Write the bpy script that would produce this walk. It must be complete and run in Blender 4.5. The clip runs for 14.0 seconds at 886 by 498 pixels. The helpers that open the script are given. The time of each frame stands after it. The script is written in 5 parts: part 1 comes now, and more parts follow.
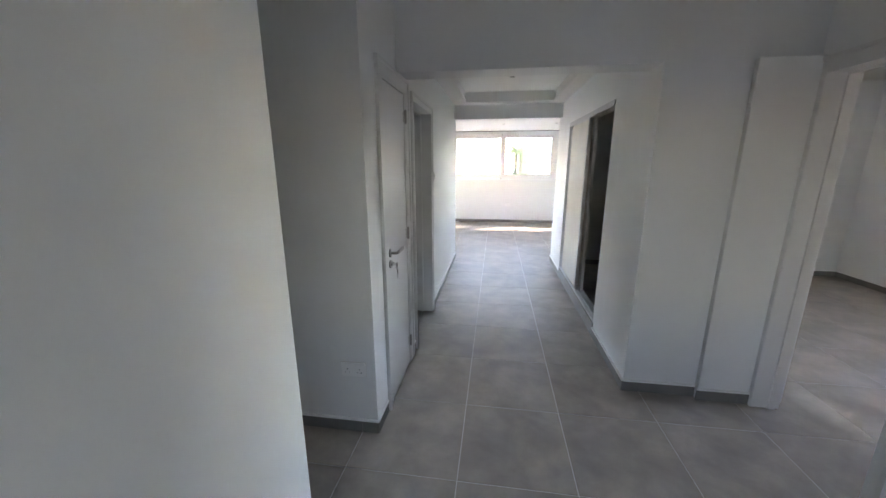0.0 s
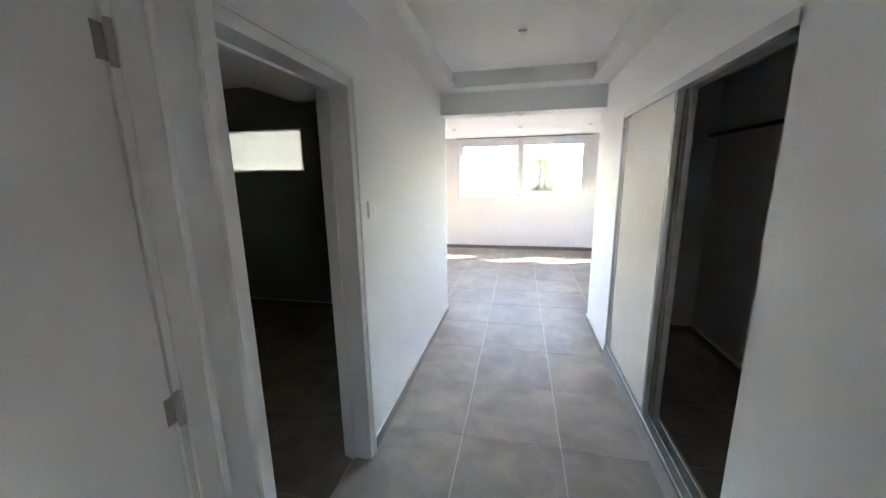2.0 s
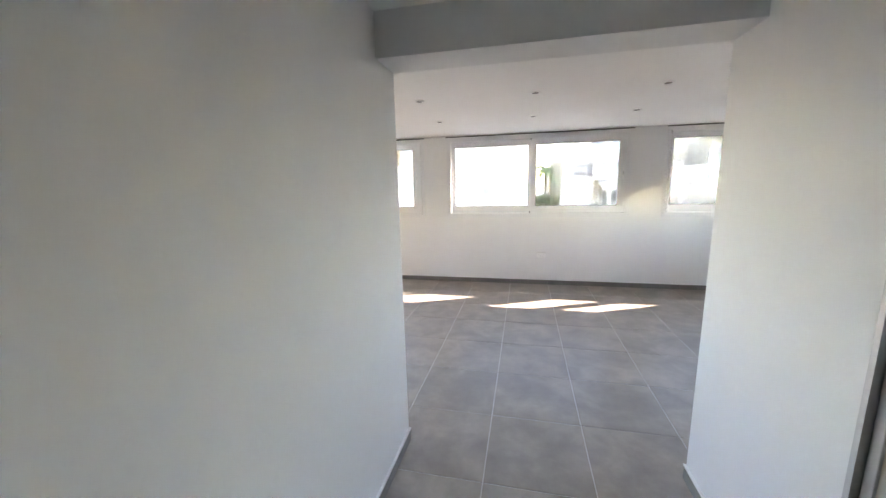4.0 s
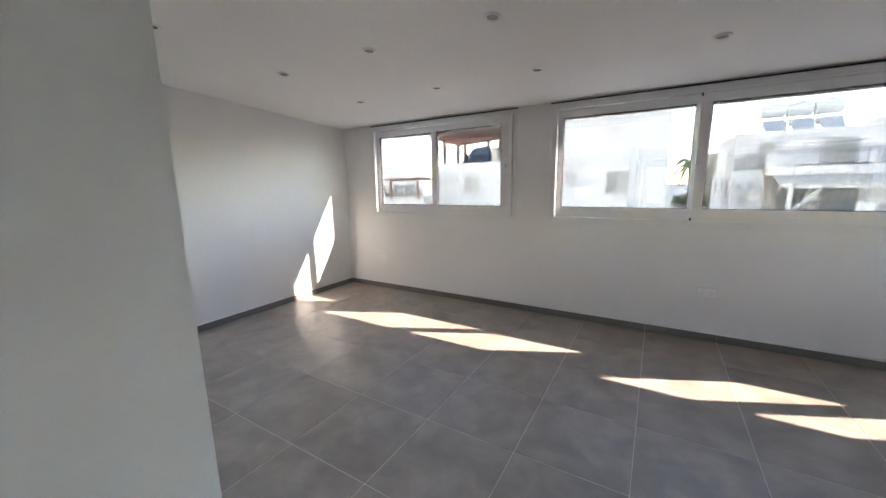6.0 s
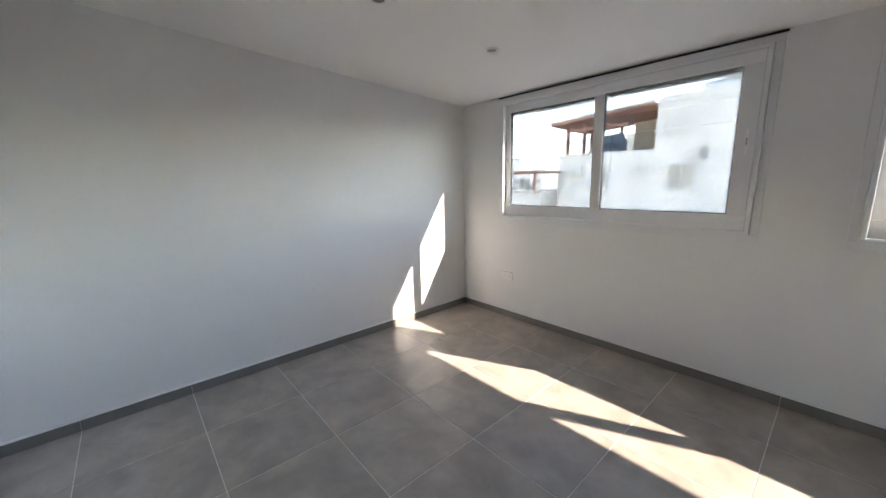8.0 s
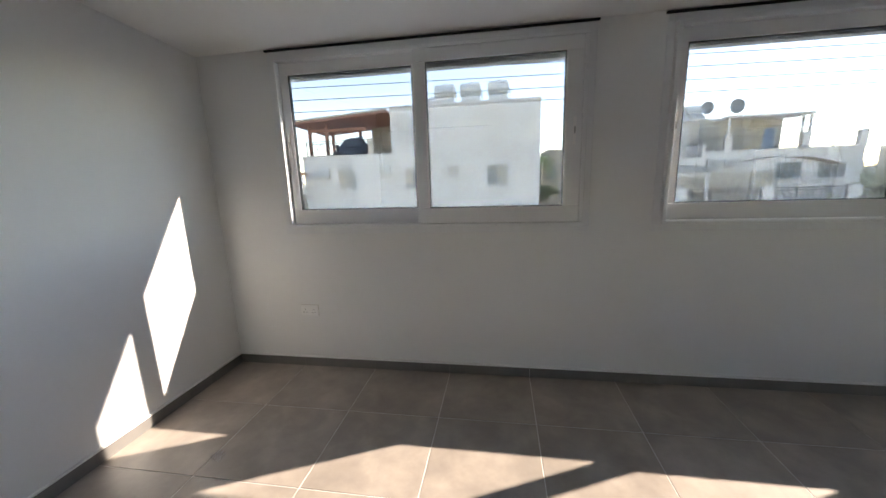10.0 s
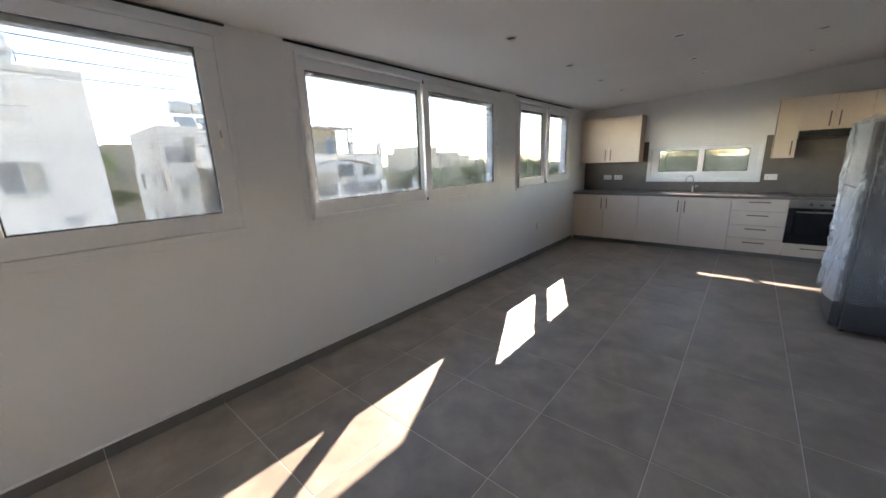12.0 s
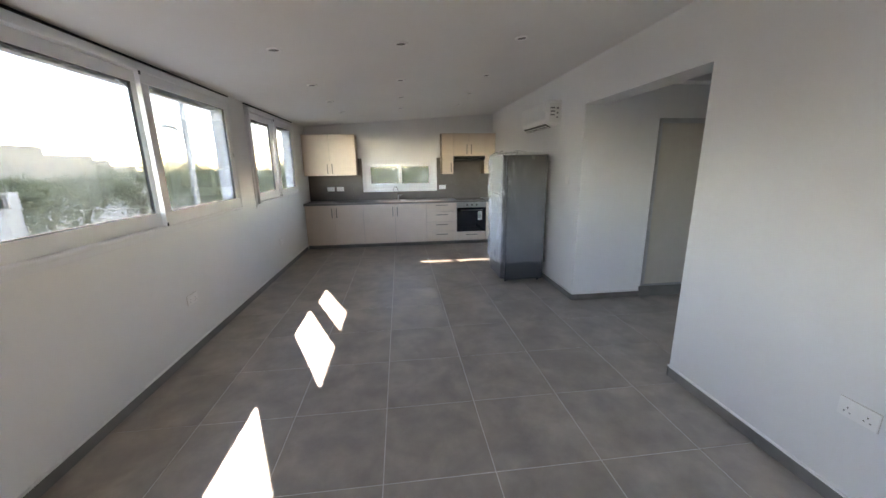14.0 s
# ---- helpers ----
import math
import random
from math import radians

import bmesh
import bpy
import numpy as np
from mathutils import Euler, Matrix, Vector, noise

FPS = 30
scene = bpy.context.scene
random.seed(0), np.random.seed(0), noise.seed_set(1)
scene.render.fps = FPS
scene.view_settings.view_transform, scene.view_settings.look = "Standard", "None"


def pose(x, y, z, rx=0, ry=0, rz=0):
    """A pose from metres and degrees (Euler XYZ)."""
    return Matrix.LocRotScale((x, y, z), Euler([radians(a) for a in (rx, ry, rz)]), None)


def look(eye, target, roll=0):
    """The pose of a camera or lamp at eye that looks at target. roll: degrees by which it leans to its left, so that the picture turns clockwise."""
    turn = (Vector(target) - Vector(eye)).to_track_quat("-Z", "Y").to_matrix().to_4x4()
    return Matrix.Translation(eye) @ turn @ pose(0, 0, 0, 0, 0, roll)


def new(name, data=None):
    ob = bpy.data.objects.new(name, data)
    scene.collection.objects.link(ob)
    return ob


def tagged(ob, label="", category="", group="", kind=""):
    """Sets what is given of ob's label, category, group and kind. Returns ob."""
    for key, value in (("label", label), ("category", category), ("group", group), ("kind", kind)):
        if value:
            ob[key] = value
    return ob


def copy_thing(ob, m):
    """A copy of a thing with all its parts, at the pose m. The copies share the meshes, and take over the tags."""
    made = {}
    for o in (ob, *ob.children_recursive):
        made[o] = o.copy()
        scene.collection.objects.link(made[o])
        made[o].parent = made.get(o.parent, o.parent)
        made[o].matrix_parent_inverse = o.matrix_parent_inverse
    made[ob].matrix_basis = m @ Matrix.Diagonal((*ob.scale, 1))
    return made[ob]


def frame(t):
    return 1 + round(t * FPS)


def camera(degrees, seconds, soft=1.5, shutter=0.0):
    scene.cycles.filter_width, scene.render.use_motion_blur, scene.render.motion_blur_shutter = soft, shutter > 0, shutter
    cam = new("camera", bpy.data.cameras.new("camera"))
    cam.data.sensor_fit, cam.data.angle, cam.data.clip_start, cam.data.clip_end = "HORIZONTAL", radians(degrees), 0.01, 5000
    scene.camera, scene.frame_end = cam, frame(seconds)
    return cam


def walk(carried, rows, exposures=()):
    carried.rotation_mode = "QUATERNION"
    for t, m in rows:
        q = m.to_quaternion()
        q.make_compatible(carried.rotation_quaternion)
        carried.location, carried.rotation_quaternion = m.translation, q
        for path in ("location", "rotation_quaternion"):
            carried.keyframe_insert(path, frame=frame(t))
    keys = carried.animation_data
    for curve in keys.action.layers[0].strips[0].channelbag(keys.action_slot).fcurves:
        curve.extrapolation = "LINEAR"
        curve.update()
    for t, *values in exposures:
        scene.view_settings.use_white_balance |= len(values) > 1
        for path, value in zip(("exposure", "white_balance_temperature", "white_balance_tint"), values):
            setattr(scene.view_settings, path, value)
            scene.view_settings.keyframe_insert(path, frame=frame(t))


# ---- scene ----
cam = camera(102.5, 14.0)
PATH = [
    (0, (0.053, 1.689, 1.588), (-0.227, 3.613, 1.118), -0.1),
    (0.5, (0.059, 2.167, 1.595), (-0.267, 4.088, 1.142), -0.3),
    (1, (0.131, 2.655, 1.6), (-0.224, 4.572, 1.153), -0.6),
    (1.5, (0.192, 3.135, 1.626), (-0.195, 5.05, 1.198), -0.8),
    (2, (0.222, 3.625, 1.631), (-0.192, 5.539, 1.225), -0.9),
    (2.5, (0.247, 4.108, 1.615), (-0.183, 6.025, 1.241), -1.1),
    (2.7, (0.246, 4.3, 1.646), (-0.192, 6.218, 1.282), -1.3),
    (4.8, (0.039, 6.491, 1.575), (-0.402, 8.412, 1.237), -1.3),
    (5, (0.047, 6.672, 1.535), (-0.433, 8.586, 1.207), -1.2),
    (5.5, (0.042, 7.087, 1.549), (-0.664, 8.927, 1.213), -1.2),
    (6, (-0.088, 7.425, 1.54), (-1.101, 9.114, 1.188), -1.0),
    (6.5, (-0.293, 7.713, 1.546), (-1.547, 9.229, 1.191), -1.0),
    (7, (-0.561, 7.977, 1.563), (-1.997, 9.316, 1.183), -1.1),
    (7.2, (-0.679, 8.054, 1.562), (-2.178, 9.324, 1.191), -1.3),
    (9.3, (-1.885, 8.985, 1.515), (-2.905, 10.665, 1.132), -1.4),
    (9.5, (-1.97, 9.029, 1.525), (-2.795, 10.81, 1.139), -1.5),
    (10, (-2.119, 9.041, 1.486), (-2.434, 10.977, 1.094), -1.9),
    (10.5, (-2.235, 8.956, 1.499), (-2.061, 10.907, 1.096), -2.3),
    (11, (-2.31, 8.933, 1.533), (-1.648, 10.771, 1.107), -2.5),
    (11.5, (-2.417, 8.964, 1.528), (-1.293, 10.559, 1.087), -2.5),
    (12, (-2.521, 8.99, 1.535), (-1.045, 10.256, 1.067), -2.1),
    (12.5, (-2.653, 9.085, 1.575), (-0.954, 10.02, 1.094), -1.8),
    (13, (-2.7, 9.262, 1.62), (-0.85, 9.837, 1.118), -1.2),
    (13.5, (-2.742, 9.455, 1.625), (-0.803, 9.561, 1.144), -0.9),
    (14, (-2.848, 9.652, 1.613), (-0.914, 9.427, 1.155), -0.8),
]
EXPOSURES = [(0.0, 8.25, 8500, 21), (1.0, 8.3, 8400, 22), (2.0, 8.4, 8450, 20), (2.7, 8.15, 8450, 20), (4.8, 6.95, 8500, 20), (5.5, 6.5, 8300, 20),
             (7.0, 6.35, 7900, 17), (9.5, 5.85, 7850, 17), (10.5, 5.5, 7900, 16), (11.5, 5.7, 8100, 18), (12.0, 6.05, 8300, 20), (12.5, 6.25, 8400, 20), (13.5, 6.5, 8500, 21), (14.0, 6.5, 8450, 20)]
walk(cam, [(t, look(eye, aim, lean)) for t, eye, aim, lean in PATH], EXPOSURES)

# ---------------------------------------------------------------- world and sun
SUN_WAY = Vector((-2.15, -1.0, -1.60)).normalized()
world = bpy.data.worlds.new("world")
scene.world = world
world.use_nodes = True
wn = world.node_tree
sky = wn.nodes.new("ShaderNodeTexSky")
sky.sky_type = "NISHITA"
sky.sun_disc = False
sky.sun_elevation = math.asin(-SUN_WAY.z)
sky.sun_rotation = math.atan2(-SUN_WAY.x, -SUN_WAY.y)
sky.air_density, sky.dust_density, sky.altitude = 1.0, 0.05, 1200
wn.links.new(sky.outputs[0], wn.nodes["Background"].inputs[0])
wn.nodes["Background"].inputs[1].default_value = 0.15
sun = new("sun", bpy.data.lights.new("sun", "SUN"))
sun.data.energy, sun.data.angle, sun.data.color = 0.26, radians(0.53), (1.0, 0.975, 0.94)
sun.matrix_world = Matrix.Translation((20, 20, 30)) @ SUN_WAY.to_track_quat("-Z", "Y").to_matrix().to_4x4()


# ---------------------------------------------------------------- materials
def material(name, colour, rough=0.5, metal=0.0, vary=0.0, scale=4.0, bump=0.0, bump_scale=60.0, stain=None, stain_scale=1.5,
             stain_amount=0.5, transmission=0.0, ior=1.45, coat=0.0, alpha=1.0, random_shift=False, rough_vary=0.0):
    """A principled material with mottling at two scales, stains and fine relief."""
    m = bpy.data.materials.new(name)
    m.use_nodes = True
    t = m.node_tree
    p = t.nodes["Principled BSDF"]
    p.inputs["Roughness"].default_value = rough
    p.inputs["Metallic"].default_value = metal
    p.inputs["Transmission Weight"].default_value = transmission
    p.inputs["IOR"].default_value = ior
    p.inputs["Coat Weight"].default_value = coat
    p.inputs["Alpha"].default_value = alpha
    p.inputs["Base Color"].default_value = (*colour, 1)
    co = t.nodes.new("ShaderNodeTexCoord")
    place = co.outputs["Object"]
    if random_shift:
        info = t.nodes.new("ShaderNodeObjectInfo")
        mul = t.nodes.new("ShaderNodeVectorMath")
        mul.operation = "SCALE"
        comb = t.nodes.new("ShaderNodeCombineXYZ")
        for k in range(3):
            t.links.new(info.outputs["Random"], comb.inputs[k])
        t.links.new(comb.outputs[0], mul.inputs[0])
        mul.inputs["Scale"].default_value = 37.0
        add = t.nodes.new("ShaderNodeVectorMath")
        t.links.new(place, add.inputs[0])
        t.links.new(mul.outputs[0], add.inputs[1])
        place = add.outputs[0]
    if vary > 0:
        n1 = t.nodes.new("ShaderNodeTexNoise")
        n1.inputs["Scale"].default_value, n1.inputs["Detail"].default_value = scale, 8
        n1.inputs["Roughness"].default_value = 0.62
        t.links.new(place, n1.inputs["Vector"])
        ramp = t.nodes.new("ShaderNodeValToRGB")
        ramp.color_ramp.elements[0].position, ramp.color_ramp.elements[1].position = 0.3, 0.7
        ramp.color_ramp.elements[0].color = (*[c * (1 - vary) for c in colour], 1)
        ramp.color_ramp.elements[1].color = (*[min(1, c * (1 + vary)) for c in colour], 1)
        t.links.new(n1.outputs[0], ramp.inputs[0])
        last = ramp.outputs[0]
        if stain:
            n2 = t.nodes.new("ShaderNodeTexNoise")
            n2.inputs["Scale"].default_value, n2.inputs["Detail"].default_value = stain_scale, 5
            n2.inputs["Distortion"].default_value = 0.6
            t.links.new(place, n2.inputs["Vector"])
            r2 = t.nodes.new("ShaderNodeValToRGB")
            r2.color_ramp.elements[0].position, r2.color_ramp.elements[1].position = 0.42, 0.72
            r2.color_ramp.elements[0].color, r2.color_ramp.elements[1].color = (0, 0, 0, 1), (stain_amount,) * 3 + (1,)
            t.links.new(n2.outputs[0], r2.inputs[0])
            mix = t.nodes.new("ShaderNodeMix")
            mix.data_type = "RGBA"
            t.links.new(r2.outputs[0], mix.inputs["Factor"])
            t.links.new(last, mix.inputs["A"])
            mix.inputs["B"].default_value = (*stain, 1)
            last = mix.outputs["Result"]
        t.links.new(last, p.inputs["Base Color"])
        if rough_vary > 0:
            mr = t.nodes.new("ShaderNodeMapRange")
            mr.inputs["To Min"].default_value, mr.inputs["To Max"].default_value = rough - rough_vary, rough + rough_vary
            t.links.new(n1.outputs[0], mr.inputs["Value"])
            t.links.new(mr.outputs[0], p.inputs["Roughness"])
    if bump > 0:
        n3 = t.nodes.new("ShaderNodeTexNoise")
        n3.inputs["Scale"].default_value, n3.inputs["Detail"].default_value = bump_scale, 6
        t.links.new(place, n3.inputs["Vector"])
        b = t.nodes.new("ShaderNodeBump")
        b.inputs["Strength"].default_value, b.inputs["Distance"].default_value = bump, 0.01
        t.links.new(n3.outputs[0], b.inputs["Height"])
        t.links.new(b.outputs[0], p.inputs["Normal"])
    return m


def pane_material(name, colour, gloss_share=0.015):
    """A thin pane, tinted to dim light: clear through, with a faint mirror gloss."""
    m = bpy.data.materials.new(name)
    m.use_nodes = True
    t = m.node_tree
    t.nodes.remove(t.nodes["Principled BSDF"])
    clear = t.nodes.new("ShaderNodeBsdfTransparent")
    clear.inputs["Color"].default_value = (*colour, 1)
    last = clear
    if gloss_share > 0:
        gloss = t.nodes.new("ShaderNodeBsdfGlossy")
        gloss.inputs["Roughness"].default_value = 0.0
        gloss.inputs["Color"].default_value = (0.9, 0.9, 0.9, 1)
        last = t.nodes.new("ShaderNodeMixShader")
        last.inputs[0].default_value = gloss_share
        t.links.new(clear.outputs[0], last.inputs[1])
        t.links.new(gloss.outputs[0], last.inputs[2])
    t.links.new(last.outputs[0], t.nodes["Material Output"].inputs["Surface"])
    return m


M_WALL = material("wall_paint", (0.82, 0.825, 0.82), 0.6, vary=0.02, scale=1.3, bump=0.06, bump_scale=90)
# White wall paint darkened to stand for an unlit room.
M_SHADED_WALL = material("wall_paint_darkened_for_shade", (0.30, 0.33, 0.30), 0.6, vary=0.04, scale=1.3, bump=0.06, bump_scale=90)
M_CEIL = material("ceiling_paint", (0.87, 0.87, 0.86), 0.7, vary=0.02, scale=0.9, bump=0.04, bump_scale=70)
M_TILE = material("porcelain_tile", (0.375, 0.325, 0.28), 0.38, ior=1.62, vary=0.20, scale=4.5, bump=0.05, bump_scale=140,
                  stain=(0.20, 0.178, 0.158), stain_scale=3.2, stain_amount=0.6, random_shift=True, rough_vary=0.10)
M_SKIRT = material("skirting_tile", (0.20, 0.19, 0.18), 0.45, vary=0.12, scale=5, bump=0.05, bump_scale=140, random_shift=True)
M_GROUT = material("grout", (0.74, 0.73, 0.71), 0.85, vary=0.08, scale=8, bump=0.1, bump_scale=200)
M_SKIRT_TOP = material("white_top_edge", (0.88, 0.88, 0.87), 0.4, vary=0.03, scale=20)
M_DOOR = material("door_lacquer", (0.74, 0.74, 0.73), 0.38, vary=0.02, scale=3, bump=0.02, bump_scale=40)
M_ALU_WHITE = material("white_powder_coat", (0.80, 0.81, 0.82), 0.32, vary=0.015, scale=6, bump=0.015, bump_scale=200)
M_GASKET = material("black_gasket", (0.015, 0.015, 0.016), 0.6, vary=0.1, scale=30)
# Tint holds back the bright outdoor view; the panes stand for clear glass.
M_GLASS = pane_material("view_dimming_glass", (0.050, 0.051, 0.050))
M_CLEAR = pane_material("clear_glass", (0.99, 0.99, 0.99), 0.0)
# Tint sets how much fill light the added hall opening gives.
M_DIM_GLASS = pane_material("hall_fill_dimmer", (0.105, 0.105, 0.105))
# Tint dims the light of the added side room window.
M_SIDE_DIM_GLASS = pane_material("dimmed_side_glass", (0.38, 0.38, 0.38))
M_FROST = material("frosted_glass", (0.80, 0.88, 0.84), 0.55, transmission=1.0, ior=1.3, vary=0.01, scale=8)
M_ALU = material("anodised_aluminium", (0.60, 0.605, 0.61), 0.45, metal=1.0, vary=0.04, scale=12, bump=0.02, bump_scale=300)
M_STEEL = material("brushed_steel", (0.42, 0.41, 0.39), 0.28, metal=1.0, vary=0.05, scale=20, bump=0.02, bump_scale=300)
M_HANDLE = material("taupe_steel", (0.20, 0.165, 0.135), 0.4, metal=0.4, vary=0.05, scale=20)
M_CHROME = material("chrome", (0.75, 0.75, 0.76), 0.10, metal=1.0, vary=0.02, scale=20)
M_DARKMETAL = material("dark_metal", (0.05, 0.05, 0.05), 0.4, metal=0.8, vary=0.1, scale=20)
M_WARDROBE = material("beige_laminate", (0.60, 0.555, 0.49), 0.42, vary=0.03, scale=5, bump=0.02, bump_scale=120)
M_PLASTIC = material("white_plastic", (0.88, 0.88, 0.87), 0.30, vary=0.015, scale=15)
M_BLACK = material("black_plastic", (0.02, 0.02, 0.02), 0.4, vary=0.1, scale=20)
M_CREAM = material("cream_laminate", (0.74, 0.62, 0.515), 0.45, vary=0.035, scale=4, bump=0.03, bump_scale=160)
M_CREAM_EDGE = material("cream_edging", (0.34, 0.27, 0.21), 0.5, vary=0.03, scale=6)
M_WORKTOP = material("stone_worktop", (0.17, 0.15, 0.135), 0.32, vary=0.18, scale=22, bump=0.02, bump_scale=200)
M_SPLASH = material("splashback_tile", (0.155, 0.135, 0.12), 0.30, vary=0.10, scale=5, bump=0.03, bump_scale=120, random_shift=True)
M_SPLASH_GROUT = material("splash_grout", (0.12, 0.105, 0.095), 0.8, vary=0.05, scale=20)
M_OVEN_GLASS = material("black_oven_glass", (0.008, 0.008, 0.009), 0.06, vary=0.1, scale=10, coat=0.5)
M_FRIDGE = material("dark_silver_fridge", (0.06, 0.062, 0.064), 0.42, metal=0.35, vary=0.04, scale=8, bump=0.02, bump_scale=250)
M_STICKER = material("sticker_white", (0.82, 0.82, 0.80), 0.4, vary=0.01, scale=20)
M_PRINT = material("print_dark", (0.05, 0.05, 0.05), 0.6, vary=0.05, scale=20)
M_PRINT_GREY = material("print_grey", (0.22, 0.22, 0.22), 0.6, vary=0.05, scale=20)
M_PRINT_GREEN = material("print_green", (0.10, 0.35, 0.12), 0.6, vary=0.05, scale=20)
M_LAMP_GLASS = material("lamp_diffuser", (0.30, 0.30, 0.30), 0.25, vary=0.02, scale=30)


def film_material(name="polythene_film", low=0.02, high=0.19, crease=0.42):
    """Thin creased polythene: haze and crease highlights painted into the alpha, crinkles in relief."""
    m = bpy.data.materials.new(name)
    m.use_nodes = True
    t = m.node_tree
    p = t.nodes["Principled BSDF"]
    p.inputs["Base Color"].default_value = (0.62, 0.63, 0.64, 1)
    p.inputs["Roughness"].default_value = 0.24
    co = t.nodes.new("ShaderNodeTexCoord")
    mp = t.nodes.new("ShaderNodeMapping")
    mp.inputs["Rotation"].default_value = (0.5, 0.35, 0.0)
    mp.inputs["Scale"].default_value = (1.0, 1.0, 0.45)
    t.links.new(co.outputs["Object"], mp.inputs["Vector"])
    warp = t.nodes.new("ShaderNodeTexNoise")
    warp.inputs["Scale"].default_value, warp.inputs["Detail"].default_value = 5.0, 3
    t.links.new(mp.outputs[0], warp.inputs["Vector"])
    add = t.nodes.new("ShaderNodeVectorMath")
    add.operation = "MULTIPLY_ADD"
    t.links.new(warp.outputs["Color"], add.inputs[0])
    add.inputs[1].default_value = (0.22, 0.22, 0.22)
    t.links.new(mp.outputs[0], add.inputs[2])
    cells = t.nodes.new("ShaderNodeTexVoronoi")
    cells.inputs["Scale"].default_value = 11.0
    t.links.new(add.outputs[0], cells.inputs["Vector"])
    fine = t.nodes.new("ShaderNodeTexVoronoi")
    fine.inputs["Scale"].default_value = 34.0
    t.links.new(add.outputs[0], fine.inputs["Vector"])
    sm = t.nodes.new("ShaderNodeMath")
    sm.operation = "MULTIPLY_ADD"
    t.links.new(fine.outputs["Distance"], sm.inputs[0])
    sm.inputs[1].default_value = 0.35
    t.links.new(cells.outputs["Distance"], sm.inputs[2])
    b = t.nodes.new("ShaderNodeBump")
    b.inputs["Strength"].default_value, b.inputs["Distance"].default_value = 0.7, 0.02
    t.links.new(sm.outputs[0], b.inputs["Height"])
    t.links.new(b.outputs[0], p.inputs["Normal"])
    haze = t.nodes.new("ShaderNodeTexNoise")
    haze.inputs["Scale"].default_value, haze.inputs["Detail"].default_value, haze.inputs["Roughness"].default_value = 7.0, 9, 0.72
    t.links.new(add.outputs[0], haze.inputs["Vector"])
    r = t.nodes.new("ShaderNodeMapRange")
    r.inputs["From Min"].default_value, r.inputs["From Max"].default_value = 0.35, 0.70
    r.inputs["To Min"].default_value, r.inputs["To Max"].default_value = low, high
    t.links.new(haze.outputs[0], r.inputs["Value"])
    mp2 = t.nodes.new("ShaderNodeMapping")
    mp2.inputs["Rotation"].default_value = (0.75, 0.6, 0.3)
    mp2.inputs["Scale"].default_value = (1.0, 0.8, 0.3)
    t.links.new(co.outputs["Object"], mp2.inputs["Vector"])
    ridge = t.nodes.new("ShaderNodeTexNoise")
    ridge.inputs["Scale"].default_value, ridge.inputs["Detail"].default_value, ridge.inputs["Distortion"].default_value = 11.0, 5, 0.3
    t.links.new(mp2.outputs[0], ridge.inputs["Vector"])
    off = t.nodes.new("ShaderNodeMath")
    off.operation = "SUBTRACT"
    off.inputs[1].default_value = 0.5
    t.links.new(ridge.outputs[0], off.inputs[0])
    mag = t.nodes.new("ShaderNodeMath")
    mag.operation = "ABSOLUTE"
    t.links.new(off.outputs[0], mag.inputs[0])
    thin = t.nodes.new("ShaderNodeMapRange")
    thin.inputs["From Min"].default_value, thin.inputs["From Max"].default_value = 0.0, 0.014
    thin.inputs["To Min"].default_value, thin.inputs["To Max"].default_value = crease, 0.0
    t.links.new(mag.outputs[0], thin.inputs["Value"])
    patch = t.nodes.new("ShaderNodeMapRange")
    patch.inputs["From Min"].default_value, patch.inputs["From Max"].default_value = 0.40, 0.56
    t.links.new(warp.outputs["Fac"], patch.inputs["Value"])
    both = t.nodes.new("ShaderNodeMath")
    both.operation = "MULTIPLY_ADD"
    t.links.new(thin.outputs[0], both.inputs[0])
    t.links.new(patch.outputs[0], both.inputs[1])
    t.links.new(r.outputs[0], both.inputs[2])
    t.links.new(both.outputs[0], p.inputs["Alpha"])
    return m


def leaf_material(name, colour, through_colour):
    """Matt leaves that let some light through."""
    m = material(name, colour, 0.6, vary=0.35, scale=1.2)
    t = m.node_tree
    tr = t.nodes.new("ShaderNodeBsdfTranslucent")
    tr.inputs["Color"].default_value = (*through_colour, 1)
    mix = t.nodes.new("ShaderNodeMixShader")
    mix.inputs[0].default_value = 0.5
    t.links.new(t.nodes["Principled BSDF"].outputs[0], mix.inputs[1])
    t.links.new(tr.outputs[0], mix.inputs[2])
    t.links.new(mix.outputs[0], t.nodes["Material Output"].inputs["Surface"])
    return m


M_FILM = film_material()
M_FILM_WHITER = film_material("polythene_film_whiter", 0.10, 0.60, 0.45)
M_STUCCO = material("white_stucco", (0.90, 0.83, 0.745), 0.85, vary=0.05, scale=0.7, bump=0.04, bump_scale=5, stain=(0.55, 0.52, 0.48),
                    stain_scale=0.5, stain_amount=0.25)
M_STUCCO_BEIGE = material("beige_stucco", (0.55, 0.45, 0.34), 0.85, vary=0.06, scale=0.7, bump=0.04, bump_scale=5)
M_STUCCO_CREAM = material("cream_stucco", (0.66, 0.58, 0.47), 0.85, vary=0.06, scale=0.7, bump=0.04, bump_scale=5)
M_EXT_GLASS = material("far_window_glass", (0.32, 0.31, 0.29), 0.12, vary=0.2, scale=0.8, coat=0.5)
M_EXT_FRAME = material("far_window_frame", (0.70, 0.69, 0.66), 0.5, vary=0.03, scale=5)
# Grey of outdoor fittings, also of the shadow rim drawn round wall plates.
M_EXT_FRAME_GREY = material("grey_fittings_and_shadow_rim", (0.58, 0.55, 0.51), 0.6, vary=0.05, scale=6)
M_CURTAIN = material("pale_curtain", (0.55, 0.50, 0.42), 0.9, vary=0.08, scale=6)
